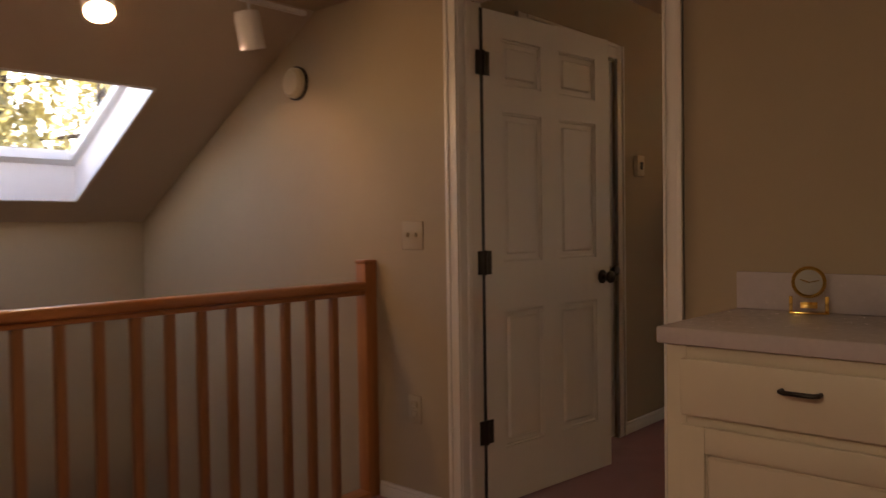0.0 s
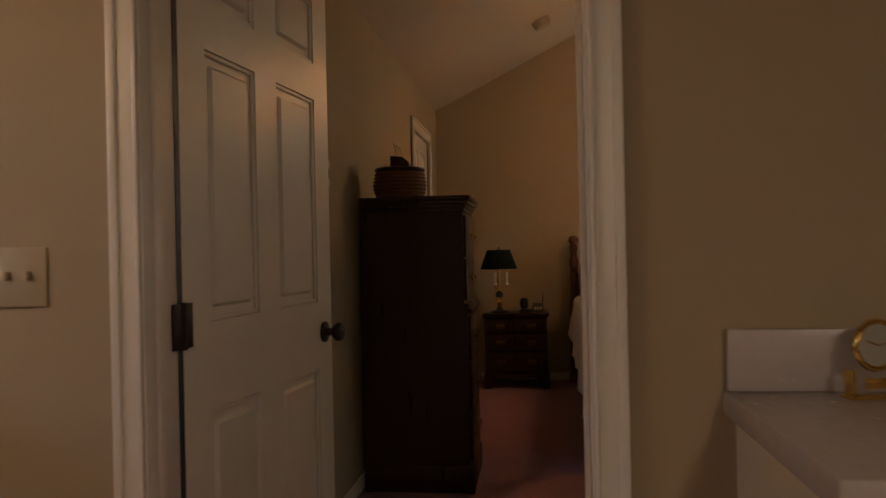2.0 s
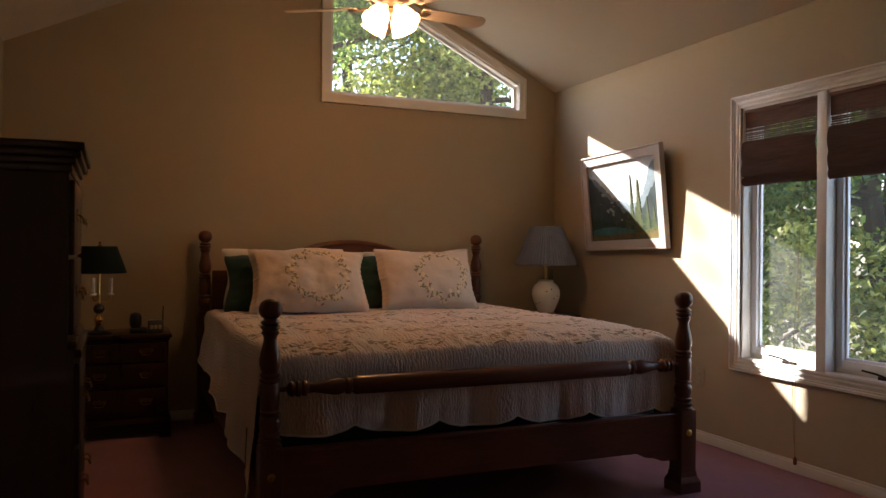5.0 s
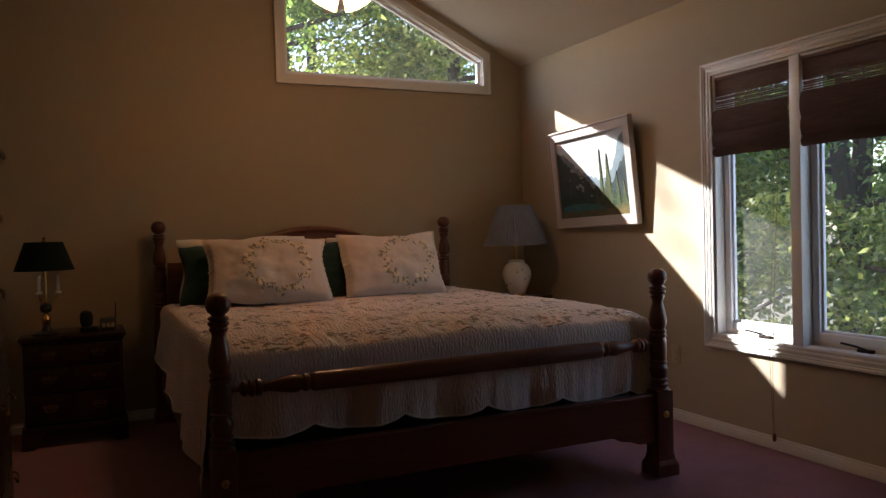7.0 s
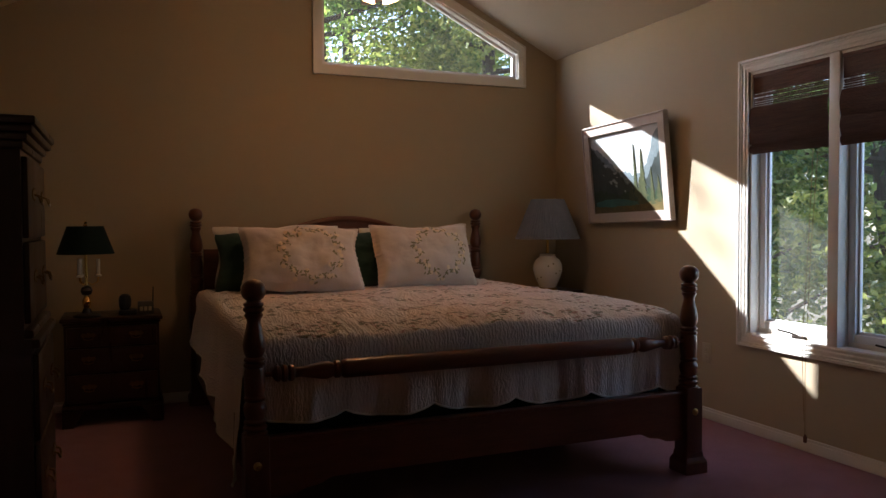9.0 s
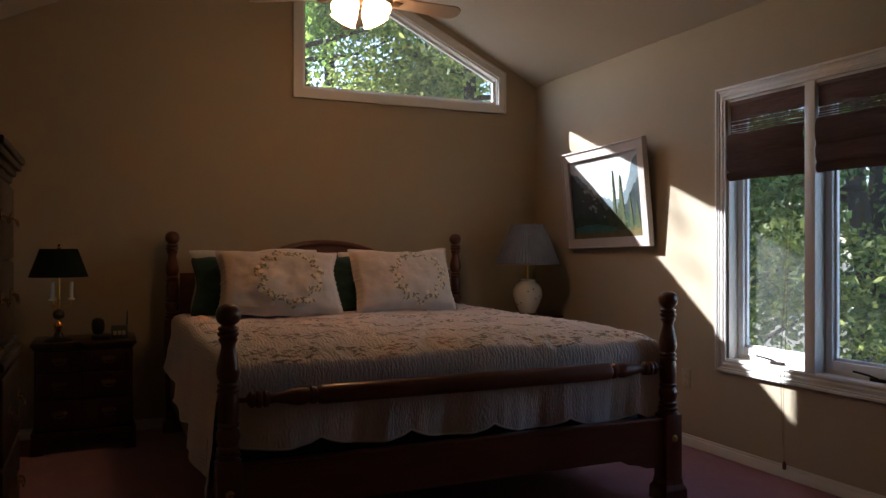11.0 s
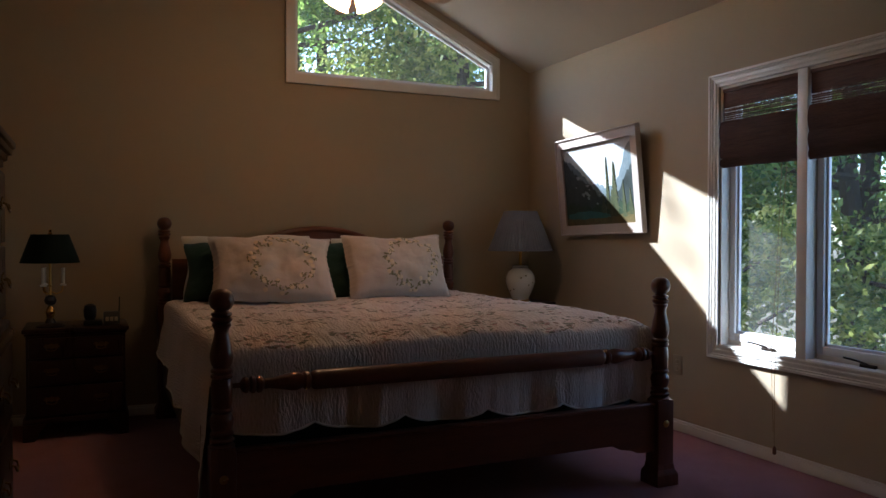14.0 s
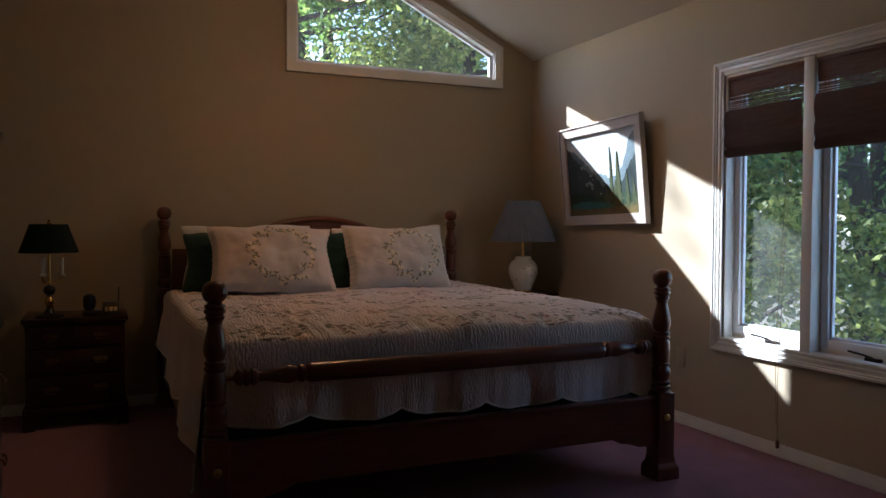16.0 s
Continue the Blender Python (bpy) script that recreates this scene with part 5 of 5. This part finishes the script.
# ---- ceiling fan ----
fan = thing("ceiling_fan", (1.855, 4.0, 0.018), "white ceiling fan with wooden blades and lit glass shades", "ceiling fan")
FANW = material("fan_blade", (0.62, 0.52, 0.43), 0.4, dark=(0.50, 0.40, 0.32), scale=4, stretch=(1, 8, 8))
FANB = material("fan_bronze", (0.10, 0.055, 0.03), 0.35, 0.5, scale=10, amount=0.3)
part("canopy", lathe([(0.0, RIDGE_Z + 0.01), (0.065, RIDGE_Z - 0.005), (0.068, RIDGE_Z - 0.05), (0.04, RIDGE_Z - 0.09), (0.014, RIDGE_Z - 0.10)], seg=24), FANB, fan)
part("rod", lathe([(0.013, 2.58), (0.013, RIDGE_Z - 0.08)], seg=12), FANB, fan)
part("motor", lathe([(0.014, 2.60), (0.05, 2.588), (0.095, 2.565), (0.115, 2.535), (0.115, 2.490), (0.09, 2.462), (0.06, 2.455), (0.05, 2.445), (0.055, 2.43), (0.04, 2.42), (0.0, 2.415)], seg=32), FANB, fan)
for k in range(5):
    a = k * 72 + 5
    m = pose(0, 0, 2.446, 0, 0, a)
    arm = bmesh.new()
    add_box(arm, 0.085, 0.20, -0.016, 0.016, -0.004, 0.004, bevel=0.003)
    add_box(arm, 0.18, 0.235, -0.035, 0.035, -0.006, 0.0, bevel=0.003)
    bmesh.ops.transform(arm, matrix=m, verts=arm.verts)
    bl = part("blade_arm", arm, FANB, fan)
    pts = [(0.185, -0.048)] + [(0.185 + 0.41 * t, -0.048 - 0.017 * t) for t in (0.4, 0.8)] + [(0.60 - 0.065 + 0.065 * math.cos(x), 0.065 * math.sin(x)) for x in (-1.57, -1.1, -0.6, 0, 0.6, 1.1, 1.57)] + [(0.185 + 0.41 * t, 0.048 + 0.017 * t) for t in (0.8, 0.4)] + [(0.185, 0.048)]
    bd = prism(pts, "z", 0.0, 0.007)
    bmesh.ops.transform(bd, matrix=m @ pose(0, 0, 0.002, -13, 0, 0), verts=bd.verts)
    part("blade", bd, FANW, fan)
for k in range(4):
    a = k * 90 + 30
    m = pose(0, 0, 2.448, 0, 0, a) @ pose(0.045, 0, 0, 0, 142, 0)
    b = lathe([(0.022, 0.0), (0.026, 0.02), (0.050, 0.05), (0.062, 0.085), (0.066, 0.115), (0.074, 0.130)], m, seg=24)
    bmesh.ops.delete(b, geom=[f for f in b.faces if len(f.verts) > 4], context="FACES_ONLY")
    part("lamp_shade", b, FROST, fan, "lit frosted glass tulip shade")

# ceiling vent on the slope
vent = thing("smoke_alarm", (0.777, 4.39, roof_z(0.777) - 0.012), "round off-white smoke alarm on the sloped ceiling", "smoke alarm")
vent.matrix_world = pose(0.777, 4.39, roof_z(0.777) - 0.001, 0, -26.2, 0)
part("body", lathe([(0.070, 0.0), (0.068, -0.035), (0.055, -0.055), (0.0, -0.058)], seg=28), PLATE, vent)


# ---- wall plates ----
def wall_plate(name, m, w, h, label, category, kind):
    pl = thing(name, (0, 0, 0), label, category)
    pl.matrix_world = m
    part("plate", box(-w / 2, w / 2, -0.006, 0.0, -h / 2, h / 2, bevel=0.003), PLATE, pl)
    if kind == "outlet":
        for z in (-0.020, 0.020):
            part("socket", box(-0.017, 0.017, -0.009, -0.005, z - 0.014, z + 0.014, bevel=0.004), PLATE, pl)
    if kind == "switch":
        for x in (-0.023, 0.023):
            tg = part("toggle", box(-0.005, 0.005, -0.018, -0.004, -0.006, 0.012, bevel=0.002), PLATE, pl)
            tg.location = (x, 0, 0)
    return pl


wall_plate("light_switch", pose(-0.292, 0, 1.124), 0.118, 0.118, "ivory double light switch plate on the landing wall", "light switch", "switch")
wall_plate("wall_outlet", pose(-0.292, 0, 0.405), 0.072, 0.116, "ivory outlet plate low on the landing wall", "outlet", "outlet")
wall_plate("wall_outlet", pose(XR, 3.69, 0.388, 0, 0, -90), 0.072, 0.116, "ivory outlet plate low on the window wall", "outlet", "outlet")
th = thing("thermostat", (XL, 1.69, 1.488), "ivory thermostat on the side wall", "thermostat", turn=90)
part("housing", box(-0.040, 0.040, -0.028, 0.0, -0.058, 0.058, bevel=0.006), IVORY, th)
part("dial", box(-0.012, 0.014, -0.032, -0.027, -0.022, 0.022, bevel=0.002), BLACKP, th, "dark display window")
alarm = thing("smoke_alarm", (-1.035, 0.0, 1.847), "round ivory smoke alarm high on the landing wall", "smoke alarm")
part("base", lathe([(0.080, 0.0), (0.080, 0.012), (0.0, 0.012)], pose(0, 0, 0, 90, 0, 0), seg=32), BRONZE, alarm)
part("cover", lathe([(0.072, 0.010), (0.070, 0.034), (0.056, 0.046), (0.0, 0.048)], pose(0, 0, 0, 90, 0, 0), seg=32), IVORY, alarm)

# ---- landing: railing ----
rail = thing("railing", (-0.535, -1.6, 0), "orange oak stair railing with square balusters", "railing")
b = bmesh.new()
add_box(b, -0.040, 0.022, 1.535, 1.60, 0.0, 1.012, bevel=0.004)
add_box(b, -0.043, 0.025, 1.531, 1.60, 1.005, 1.022, bevel=0.006)
part("newel_post", b, OAK, rail)
b = bmesh.new()
add_box(b, -0.036, 0.036, -1.9, 1.535, 0.890, 0.930, bevel=0.012, seg=3)
add_box(b, -0.022, 0.020, -1.9, 1.535, 0.872, 0.892, bevel=0.004)
part("handrail", b, OAK_Y, rail)
part("shoe_rail", box(-0.040, 0.040, -1.9, 1.535, 0.0, 0.030, bevel=0.006), OAK_Y, rail)
bal = None
for k in range(27):
    y = 1.6 - 0.105 - 0.121 * (k + 1)
    if bal is None:
        bal = part("baluster", box(-0.017, 0.014, -0.0155, 0.0155, 0.028, 0.874, bevel=0.003), OAK_BAL, rail)
        bal.location = (0, y, 0)
    else:
        c = bal.copy()
        scene.collection.objects.link(c)
        c.location = (0, y, 0)

# ---- landing: vanity cabinets ----
def vanity_unit(x0, w):
    v = thing("vanity_cabinet", (x0, -0.50, 0), "cream painted vanity cabinet with a raised-panel door", "cabinet", "vanity cabinets")
    part("carcass", box(0, w, 0.004, 0.498, 0.09, 0.860), CABINET, v)
    b = bmesh.new()
    for a0, a1, z0, z1 in ((0, 0.05, 0.09, 0.860), (w - 0.05, w, 0.09, 0.860), (0.05, w - 0.05, 0.829, 0.860), (0.05, w - 0.05, 0.665, 0.705), (0.05, w - 0.05, 0.09, 0.135)):
        add_box(b, a0, a1, -0.016, 0.004, z0, z1, bevel=0.002)
    part("face_frame", b, CABINET, v)
    dr = part("drawer", box(0.04, w - 0.04, -0.034, -0.017, 0.695, 0.832, bevel=0.007), CABINET, v)
    part("handle", tube([(w / 2 - 0.040, -0.034, 0.784), (w / 2 - 0.040, -0.050, 0.784), (w / 2 - 0.030, -0.056, 0.783), (w / 2 + 0.030, -0.056, 0.783), (w / 2 + 0.040, -0.050, 0.784), (w / 2 + 0.040, -0.034, 0.784)], 0.0055), BRONZE, dr, "dark bronze bar handle")
    z0, z1, s = 0.115, 0.672, 0.062
    dd = part("cabinet_door", box(0.041, w - 0.041, -0.022, -0.017, z0 + 0.001, z1 - 0.001), CABINET, v)
    for nm, a0, a1, q0, q1 in (("stile", 0.04, 0.04 + s, z0, z1), ("stile", w - 0.04 - s, w - 0.04, z0, z1), ("rail", 0.04 + s, w - 0.04 - s, z0, z0 + s), ("rail", 0.04 + s, w - 0.04 - s, z1 - s, z1)):
        part(nm, box(a0, a1, -0.036, -0.0215, q0, q1, bevel=0.003), CABINET, dd)
    part("raised_panel", box(0.04 + s + 0.001, w - 0.041 - s, -0.032, -0.0215, z0 + s + 0.001, z1 - s - 0.001, bevel=0.009, seg=1), CABINET, dd)
    part("toe_kick", box(0.0, w, 0.06, 0.49, 0.0, 0.09), CABINET, v)
    return v


v1 = vanity_unit(1.062, 0.635)
for k in (1, 2):
    copy_thing(v1, pose(1.062 + 0.637 * k, -0.50, 0))
counter = thing("vanity_countertop", (1.076, -0.53, 0.862), "pale speckled laminate vanity countertop with a backsplash", "countertop")
part("slab", box(-0.036, 1.90, 0.0, 0.528, 0.0, 0.042, bevel=0.006), LAMINATE, counter)
part("backsplash", box(-0.030, 1.90, 0.508, 0.528, 0.0425, 0.150, bevel=0.003), LAMINATE, counter)

clock = thing("desk_clock", (1.262, -0.075, 0.9055), "small round gold and glass desk clock", "clock", turn=18)
CLK = material("polished_gold", (0.83, 0.58, 0.18), 0.12, 1.0, scale=20, amount=0.15)
part("base", box(-0.052, 0.052, -0.018, 0.018, 0.0, 0.006, bevel=0.002), CLK, clock)
for sx in (-1, 1):
    part("pillar", box(sx * 0.046 - 0.005, sx * 0.046 + 0.005, -0.010, 0.010, 0.005, 0.050, bevel=0.002), CLK, clock)
ac = part("acrylic_block", prism([(-0.041, 0.006), (0.041, 0.006), (0.041, 0.09), (0.032, 0.118), (0.015, 0.132), (-0.015, 0.132), (-0.032, 0.118), (-0.041, 0.09)], "y", -0.006, 0.006), ACRYLIC, clock, smooth=False)
part("bezel", tube([(0.040 * math.cos(a * 0.2618), -0.008, 0.090 + 0.040 * math.sin(a * 0.2618)) for a in range(25)], 0.0055, seg=8), CLK, clock)
face = part("dial", lathe([(0.038, 0.0), (0.038, 0.004), (0.0, 0.004)], pose(0, -0.006, 0.090, 90, 0, 0), seg=32), DIAL, clock, "silver grey dial")
part("hour_hand", box(-0.0014, 0.0014, -0.0135, -0.0120, 0.0, 0.024, turn=pose(0, 0, 0.090) @ pose(0, 0, 0, 0, -70, 0)), CLK, face)
part("minute_hand", box(-0.001, 0.001, -0.0140, -0.0125, 0.0, 0.026, turn=pose(0, 0, 0.090) @ pose(0, 0, 0, 0, 78, 0)), CLK, face)
clock.scale = (0.96, 0.96, 0.96)
part("name_plate", box(-0.022, 0.022, -0.0085, -0.0062, 0.016, 0.034, bevel=0.0008), CLK, clock)

# ---- landing: track light and skylight ----
track = thing("track_light", (-0.925, -0.9, 0), "white track light with two spot heads, one lit", "track light")
part("track", box(-0.016, 0.016, -0.9, 0.862, FZ - 0.024, FZ - 0.002, bevel=0.003), VINYL, track)
for yy, tgt, lit in ((0.56, (-0.05, 0.22, -0.95), False), (-0.10, (0.55, -0.10, -0.8), True)):
    p0 = Vector((0, yy, FZ - 0.03))
    part("stem", tube([p0, p0 + Vector((0, 0, -0.06))], 0.008), VINYL, track)
    d = Vector(tgt).normalized()
    m = Matrix.Translation(p0 + Vector((0, 0, -0.11))) @ d.to_track_quat("Z", "Y").to_matrix().to_4x4()
    b = lathe([(0.02, -0.080), (0.050, -0.075), (0.056, -0.05), (0.056, 0.085), (0.049, 0.085), (0.049, -0.03), (0.0, -0.03)], m, seg=28)
    hd = part("spot_head", b, VINYL, track)
    if lit:
        part("bulb", lathe([(0.014, -0.025), (0.034, 0.015), (0.046, 0.055), (0.045, 0.090), (0.028, 0.110), (0.0, 0.116)], m, seg=20), BULB, hd, "lit bulb")

# unseen flush light, added to brighten the landing from behind
flush = thing("ceiling_light", (1.5, -2.95, FZ), "added unseen round lit frosted flush ceiling light that brightens the landing", "ceiling light")
part("pan", lathe([(0.155, -0.002), (0.155, -0.020), (0.145, -0.026), (0.0, -0.026)], seg=36), BRASS, flush)
part("bowl", lathe([(0.145, -0.024), (0.140, -0.050), (0.105, -0.080), (0.05, -0.095), (0.0, -0.098)], seg=36), FLUSH, flush, "lit frosted glass bowl")

skyl = thing("skylight", (0, 0, 0), "white framed skylight in the sloped ceiling", "skylight")
tagged(skyl, kind="structure")
SKYW = material("skylight_shaft_paint", (0.76, 0.76, 0.78), 0.6, scale=3, amount=0.08)


def slope_bar(name, x0, x1, y0, y1, d0, d1, mat):
    part(name, prism([(x0, slope_z(x0) + d0), (x1, slope_z(x1) + d0), (x1, slope_z(x1) + d1), (x0, slope_z(x0) + d1)], "y", y0, y1), mat, skyl, smooth=False)


for a in ((SX0 - 0.004, SX0 + 0.008, SY0, SY1), (SX1 - 0.008, SX1 + 0.004, SY0, SY1), (SX0 + 0.008, SX1 - 0.008, SY0 - 0.004, SY0 + 0.008), (SX0 + 0.008, SX1 - 0.008, SY1 - 0.008, SY1 + 0.004)):
    slope_bar("shaft_board", *a, -0.003, SD + 0.003, SKYW)
for a in ((SX0 + 0.008, SX0 + 0.055, SY0 + 0.008, SY1 - 0.008), (SX1 - 0.055, SX1 - 0.008, SY0 + 0.008, SY1 - 0.008), (SX0 + 0.055, SX1 - 0.055, SY0 + 0.008, SY0 + 0.05), (SX0 + 0.055, SX1 - 0.055, SY1 - 0.05, SY1 - 0.008)):
    slope_bar("skylight_frame", *a, SD - 0.05, SD, VINYL)
slope_bar("pane", SX0 + 0.05, SX1 - 0.05, SY0 + 0.045, SY1 - 0.045, SD - 0.028, SD - 0.022, SKY_GLASS)
skyl.children[-1].visible_shadow = False

# ---- outdoors ----
structure("ground", box(-300, 300, -300, 300, -3.4, -3.2), SOIL, "leaf-covered ground under the trees", "ground")


def leaf_cloud(name, clumps, per, size, seed, mat, parent):
    """Many small bent leaves scattered round clump centres, as one mesh."""
    rs = np.random.RandomState(seed)
    blocks = []
    for c, r in clumps:
        n = int(per * r * r * 1.6)
        pos = rs.normal(0, 0.45, (n, 3)) * r * np.array([1, 1, 0.75]) + np.array(c)
        a, s = rs.uniform(0, 2 * np.pi, (n, 3)), (size * rs.uniform(0.6, 1.4, n))[:, None]
        u = np.stack([np.cos(a[:, 0]) * np.cos(a[:, 1] * 0.4), np.sin(a[:, 0]) * np.cos(a[:, 1] * 0.4), -0.35 - 0.4 * np.sin(a[:, 1])], 1)
        u /= np.linalg.norm(u, axis=1, keepdims=True)
        w = np.cross(u, np.stack([np.cos(a[:, 2]), np.sin(a[:, 2]), np.full(n, 1.2)], 1))
        w /= np.linalg.norm(w, axis=1, keepdims=True) + 1e-9
        k = np.cross(u, w)
        blocks.append(np.stack([pos, pos + s * (0.45 * u + 0.3 * w + 0.08 * k), pos + s * u, pos + s * (0.45 * u - 0.3 * w + 0.08 * k)], 1).reshape(-1, 3))
    verts = np.concatenate(blocks)
    i = np.arange(0, len(verts), 4)
    faces = np.stack([i, i + 1, i + 2, i, i + 2, i + 3], 1).reshape(-1, 3)
    me = bpy.data.meshes.new(name)
    me.from_pydata(verts.tolist(), [], faces.tolist())
    me.materials.append(mat)
    ob = new(name, me)
    ob.parent = parent
    return ob


def tree(x, y, h, r, seed, leafmat, per=300, size=0.13, crown0=0.3):
    """Tapered trunk, limbs, and a ragged crown of leaf clumps."""
    rnd = random.Random(seed)
    t = thing("tree", (x, y, -3.2), "tall leafy deciduous tree outside the window", "tree", "trees around the house")
    lean = Vector((rnd.uniform(-0.06, 0.06), rnd.uniform(-0.06, 0.06), 1))
    pts = [lean * (h * k / 8) + Vector((rnd.uniform(-0.1, 0.1), rnd.uniform(-0.1, 0.1), 0)) * (k > 0) for k in range(9)]
    rad = [0.016 * h * (1 - 0.85 * k / 8) + 0.02 for k in range(9)]
    part("trunk", tube(pts, rad, seg=9), BARK, t)
    clumps = []
    for k in range(15):
        f = crown0 + (0.98 - crown0) * (k + rnd.random()) / 15
        base = lean * (h * f)
        a = k * 2.4 + rnd.uniform(-0.5, 0.5)
        ln = r * (1.15 - 0.75 * abs(f - 0.55)) * rnd.uniform(0.6, 1.1)
        tip = base + Vector((math.cos(a) * ln, math.sin(a) * ln, ln * rnd.uniform(0.05, 0.55)))
        mid = base.lerp(tip, 0.5) + Vector((0, 0, -0.1 * ln))
        part("limb", tube([base, mid, tip], [0.006 * h * (1 - f) + 0.025, 0.03, 0.010], seg=6), BARK, t)
        for q in (0.45, 0.75, 1.0):
            c = base.lerp(tip, q) + Vector((rnd.uniform(-.4, .4), rnd.uniform(-.4, .4), rnd.uniform(-.3, .4)))
            clumps.append((tuple(c), rnd.uniform(0.45, 0.85) * r / 2.2))
    cr = leaf_cloud("crown", clumps, per, size, seed, leafmat, t)
    return t


for i, (x, y, h, r, mt) in enumerate(((9.0, 6.6, 10.5, 2.7, 0), (7.2, 9.6, 12, 2.6, 1), (10.8, 8.2, 12.5, 2.8, 0), (11.5, 13.0, 14, 3.0, 0), (7.6, 14.5, 14, 3.0, 1), (15.0, 9.0, 14, 3.2, 1), (14.0, 16.0, 15, 3.4, 0), (4.6, 17.0, 15, 3.0, 0), (9.8, 4.2, 9, 2.4, 1), (18.0, 13.0, 15, 3.6, 0), (6.2, 20.5, 16, 3.4, 1), (12.5, 21.0, 16, 3.6, 0))):
    tree(x, y, h, r, 20 + i, (LEAF_A, LEAF_B)[mt], size=0.105 if i in (0, 1, 2, 8) else 0.125, per=800 if i in (0, 1, 2, 8) else 480)
for i, (x, y, h, r) in enumerate(((-11.0, 3.6, 9.5, 2.6), (-12.5, -1.0, 10, 2.6), (-17.5, 4.5, 13, 3.2), (-19.0, -1.5, 13, 3.2))):
    tree(x, y, h, r, 60 + i, LEAF_C, per=330, size=0.19)
for i, (x, y, h, r) in enumerate(((6.6, 6.6, 4.3, 1.5), (7.4, 8.6, 5.0, 1.7), (8.2, 4.6, 4.2, 1.5))):
    tree(x, y, h, r, 80 + i, (LEAF_B, LEAF_A)[i % 2], per=900, size=0.085, crown0=0.25)
tree(3.9, 13.2, 12.5, 2.4, 91, LEAF_A, per=700, size=0.12, crown0=0.60)

# slim half-bare tree added unseen between sun and gable window, to cast leaf shade
bare = thing("tree", (0.6, 12.4, -3.2), "unseen slim half-bare tree with a few leaves, added to cast shade", "tree", "trees around the house")
part("trunk", tube([(0, 0, 0), (0.05, 0.03, 4.0), (-0.05, -0.02, 8.5), (0.0, 0.02, 12.5)], [0.11, 0.09, 0.06, 0.02], seg=9), BARK, bare)
part("limb", tube([(0.0, 0, 9.6), (-1.3, -0.25, 10.6), (-2.80, -0.45, 11.05)], [0.030, 0.016, 0.006], seg=6), BARK, bare)
part("limb", tube([(0.0, 0, 9.0), (1.1, 0.4, 10.0), (2.0, 0.8, 10.6)], [0.035, 0.022, 0.008], seg=6), BARK, bare)
leaf_cloud("crown", [((-2.74, -0.45, 11.23), 0.13), ((-2.82, -0.45, 11.10), 0.14), ((-2.86, -0.45, 10.95), 0.12), ((2.0, 0.8, 10.7), 0.6), ((1.2, 0.5, 10.2), 0.5), ((0.1, 0.1, 12.4), 0.6)], 480, 0.060, 93, LEAF_B, bare)
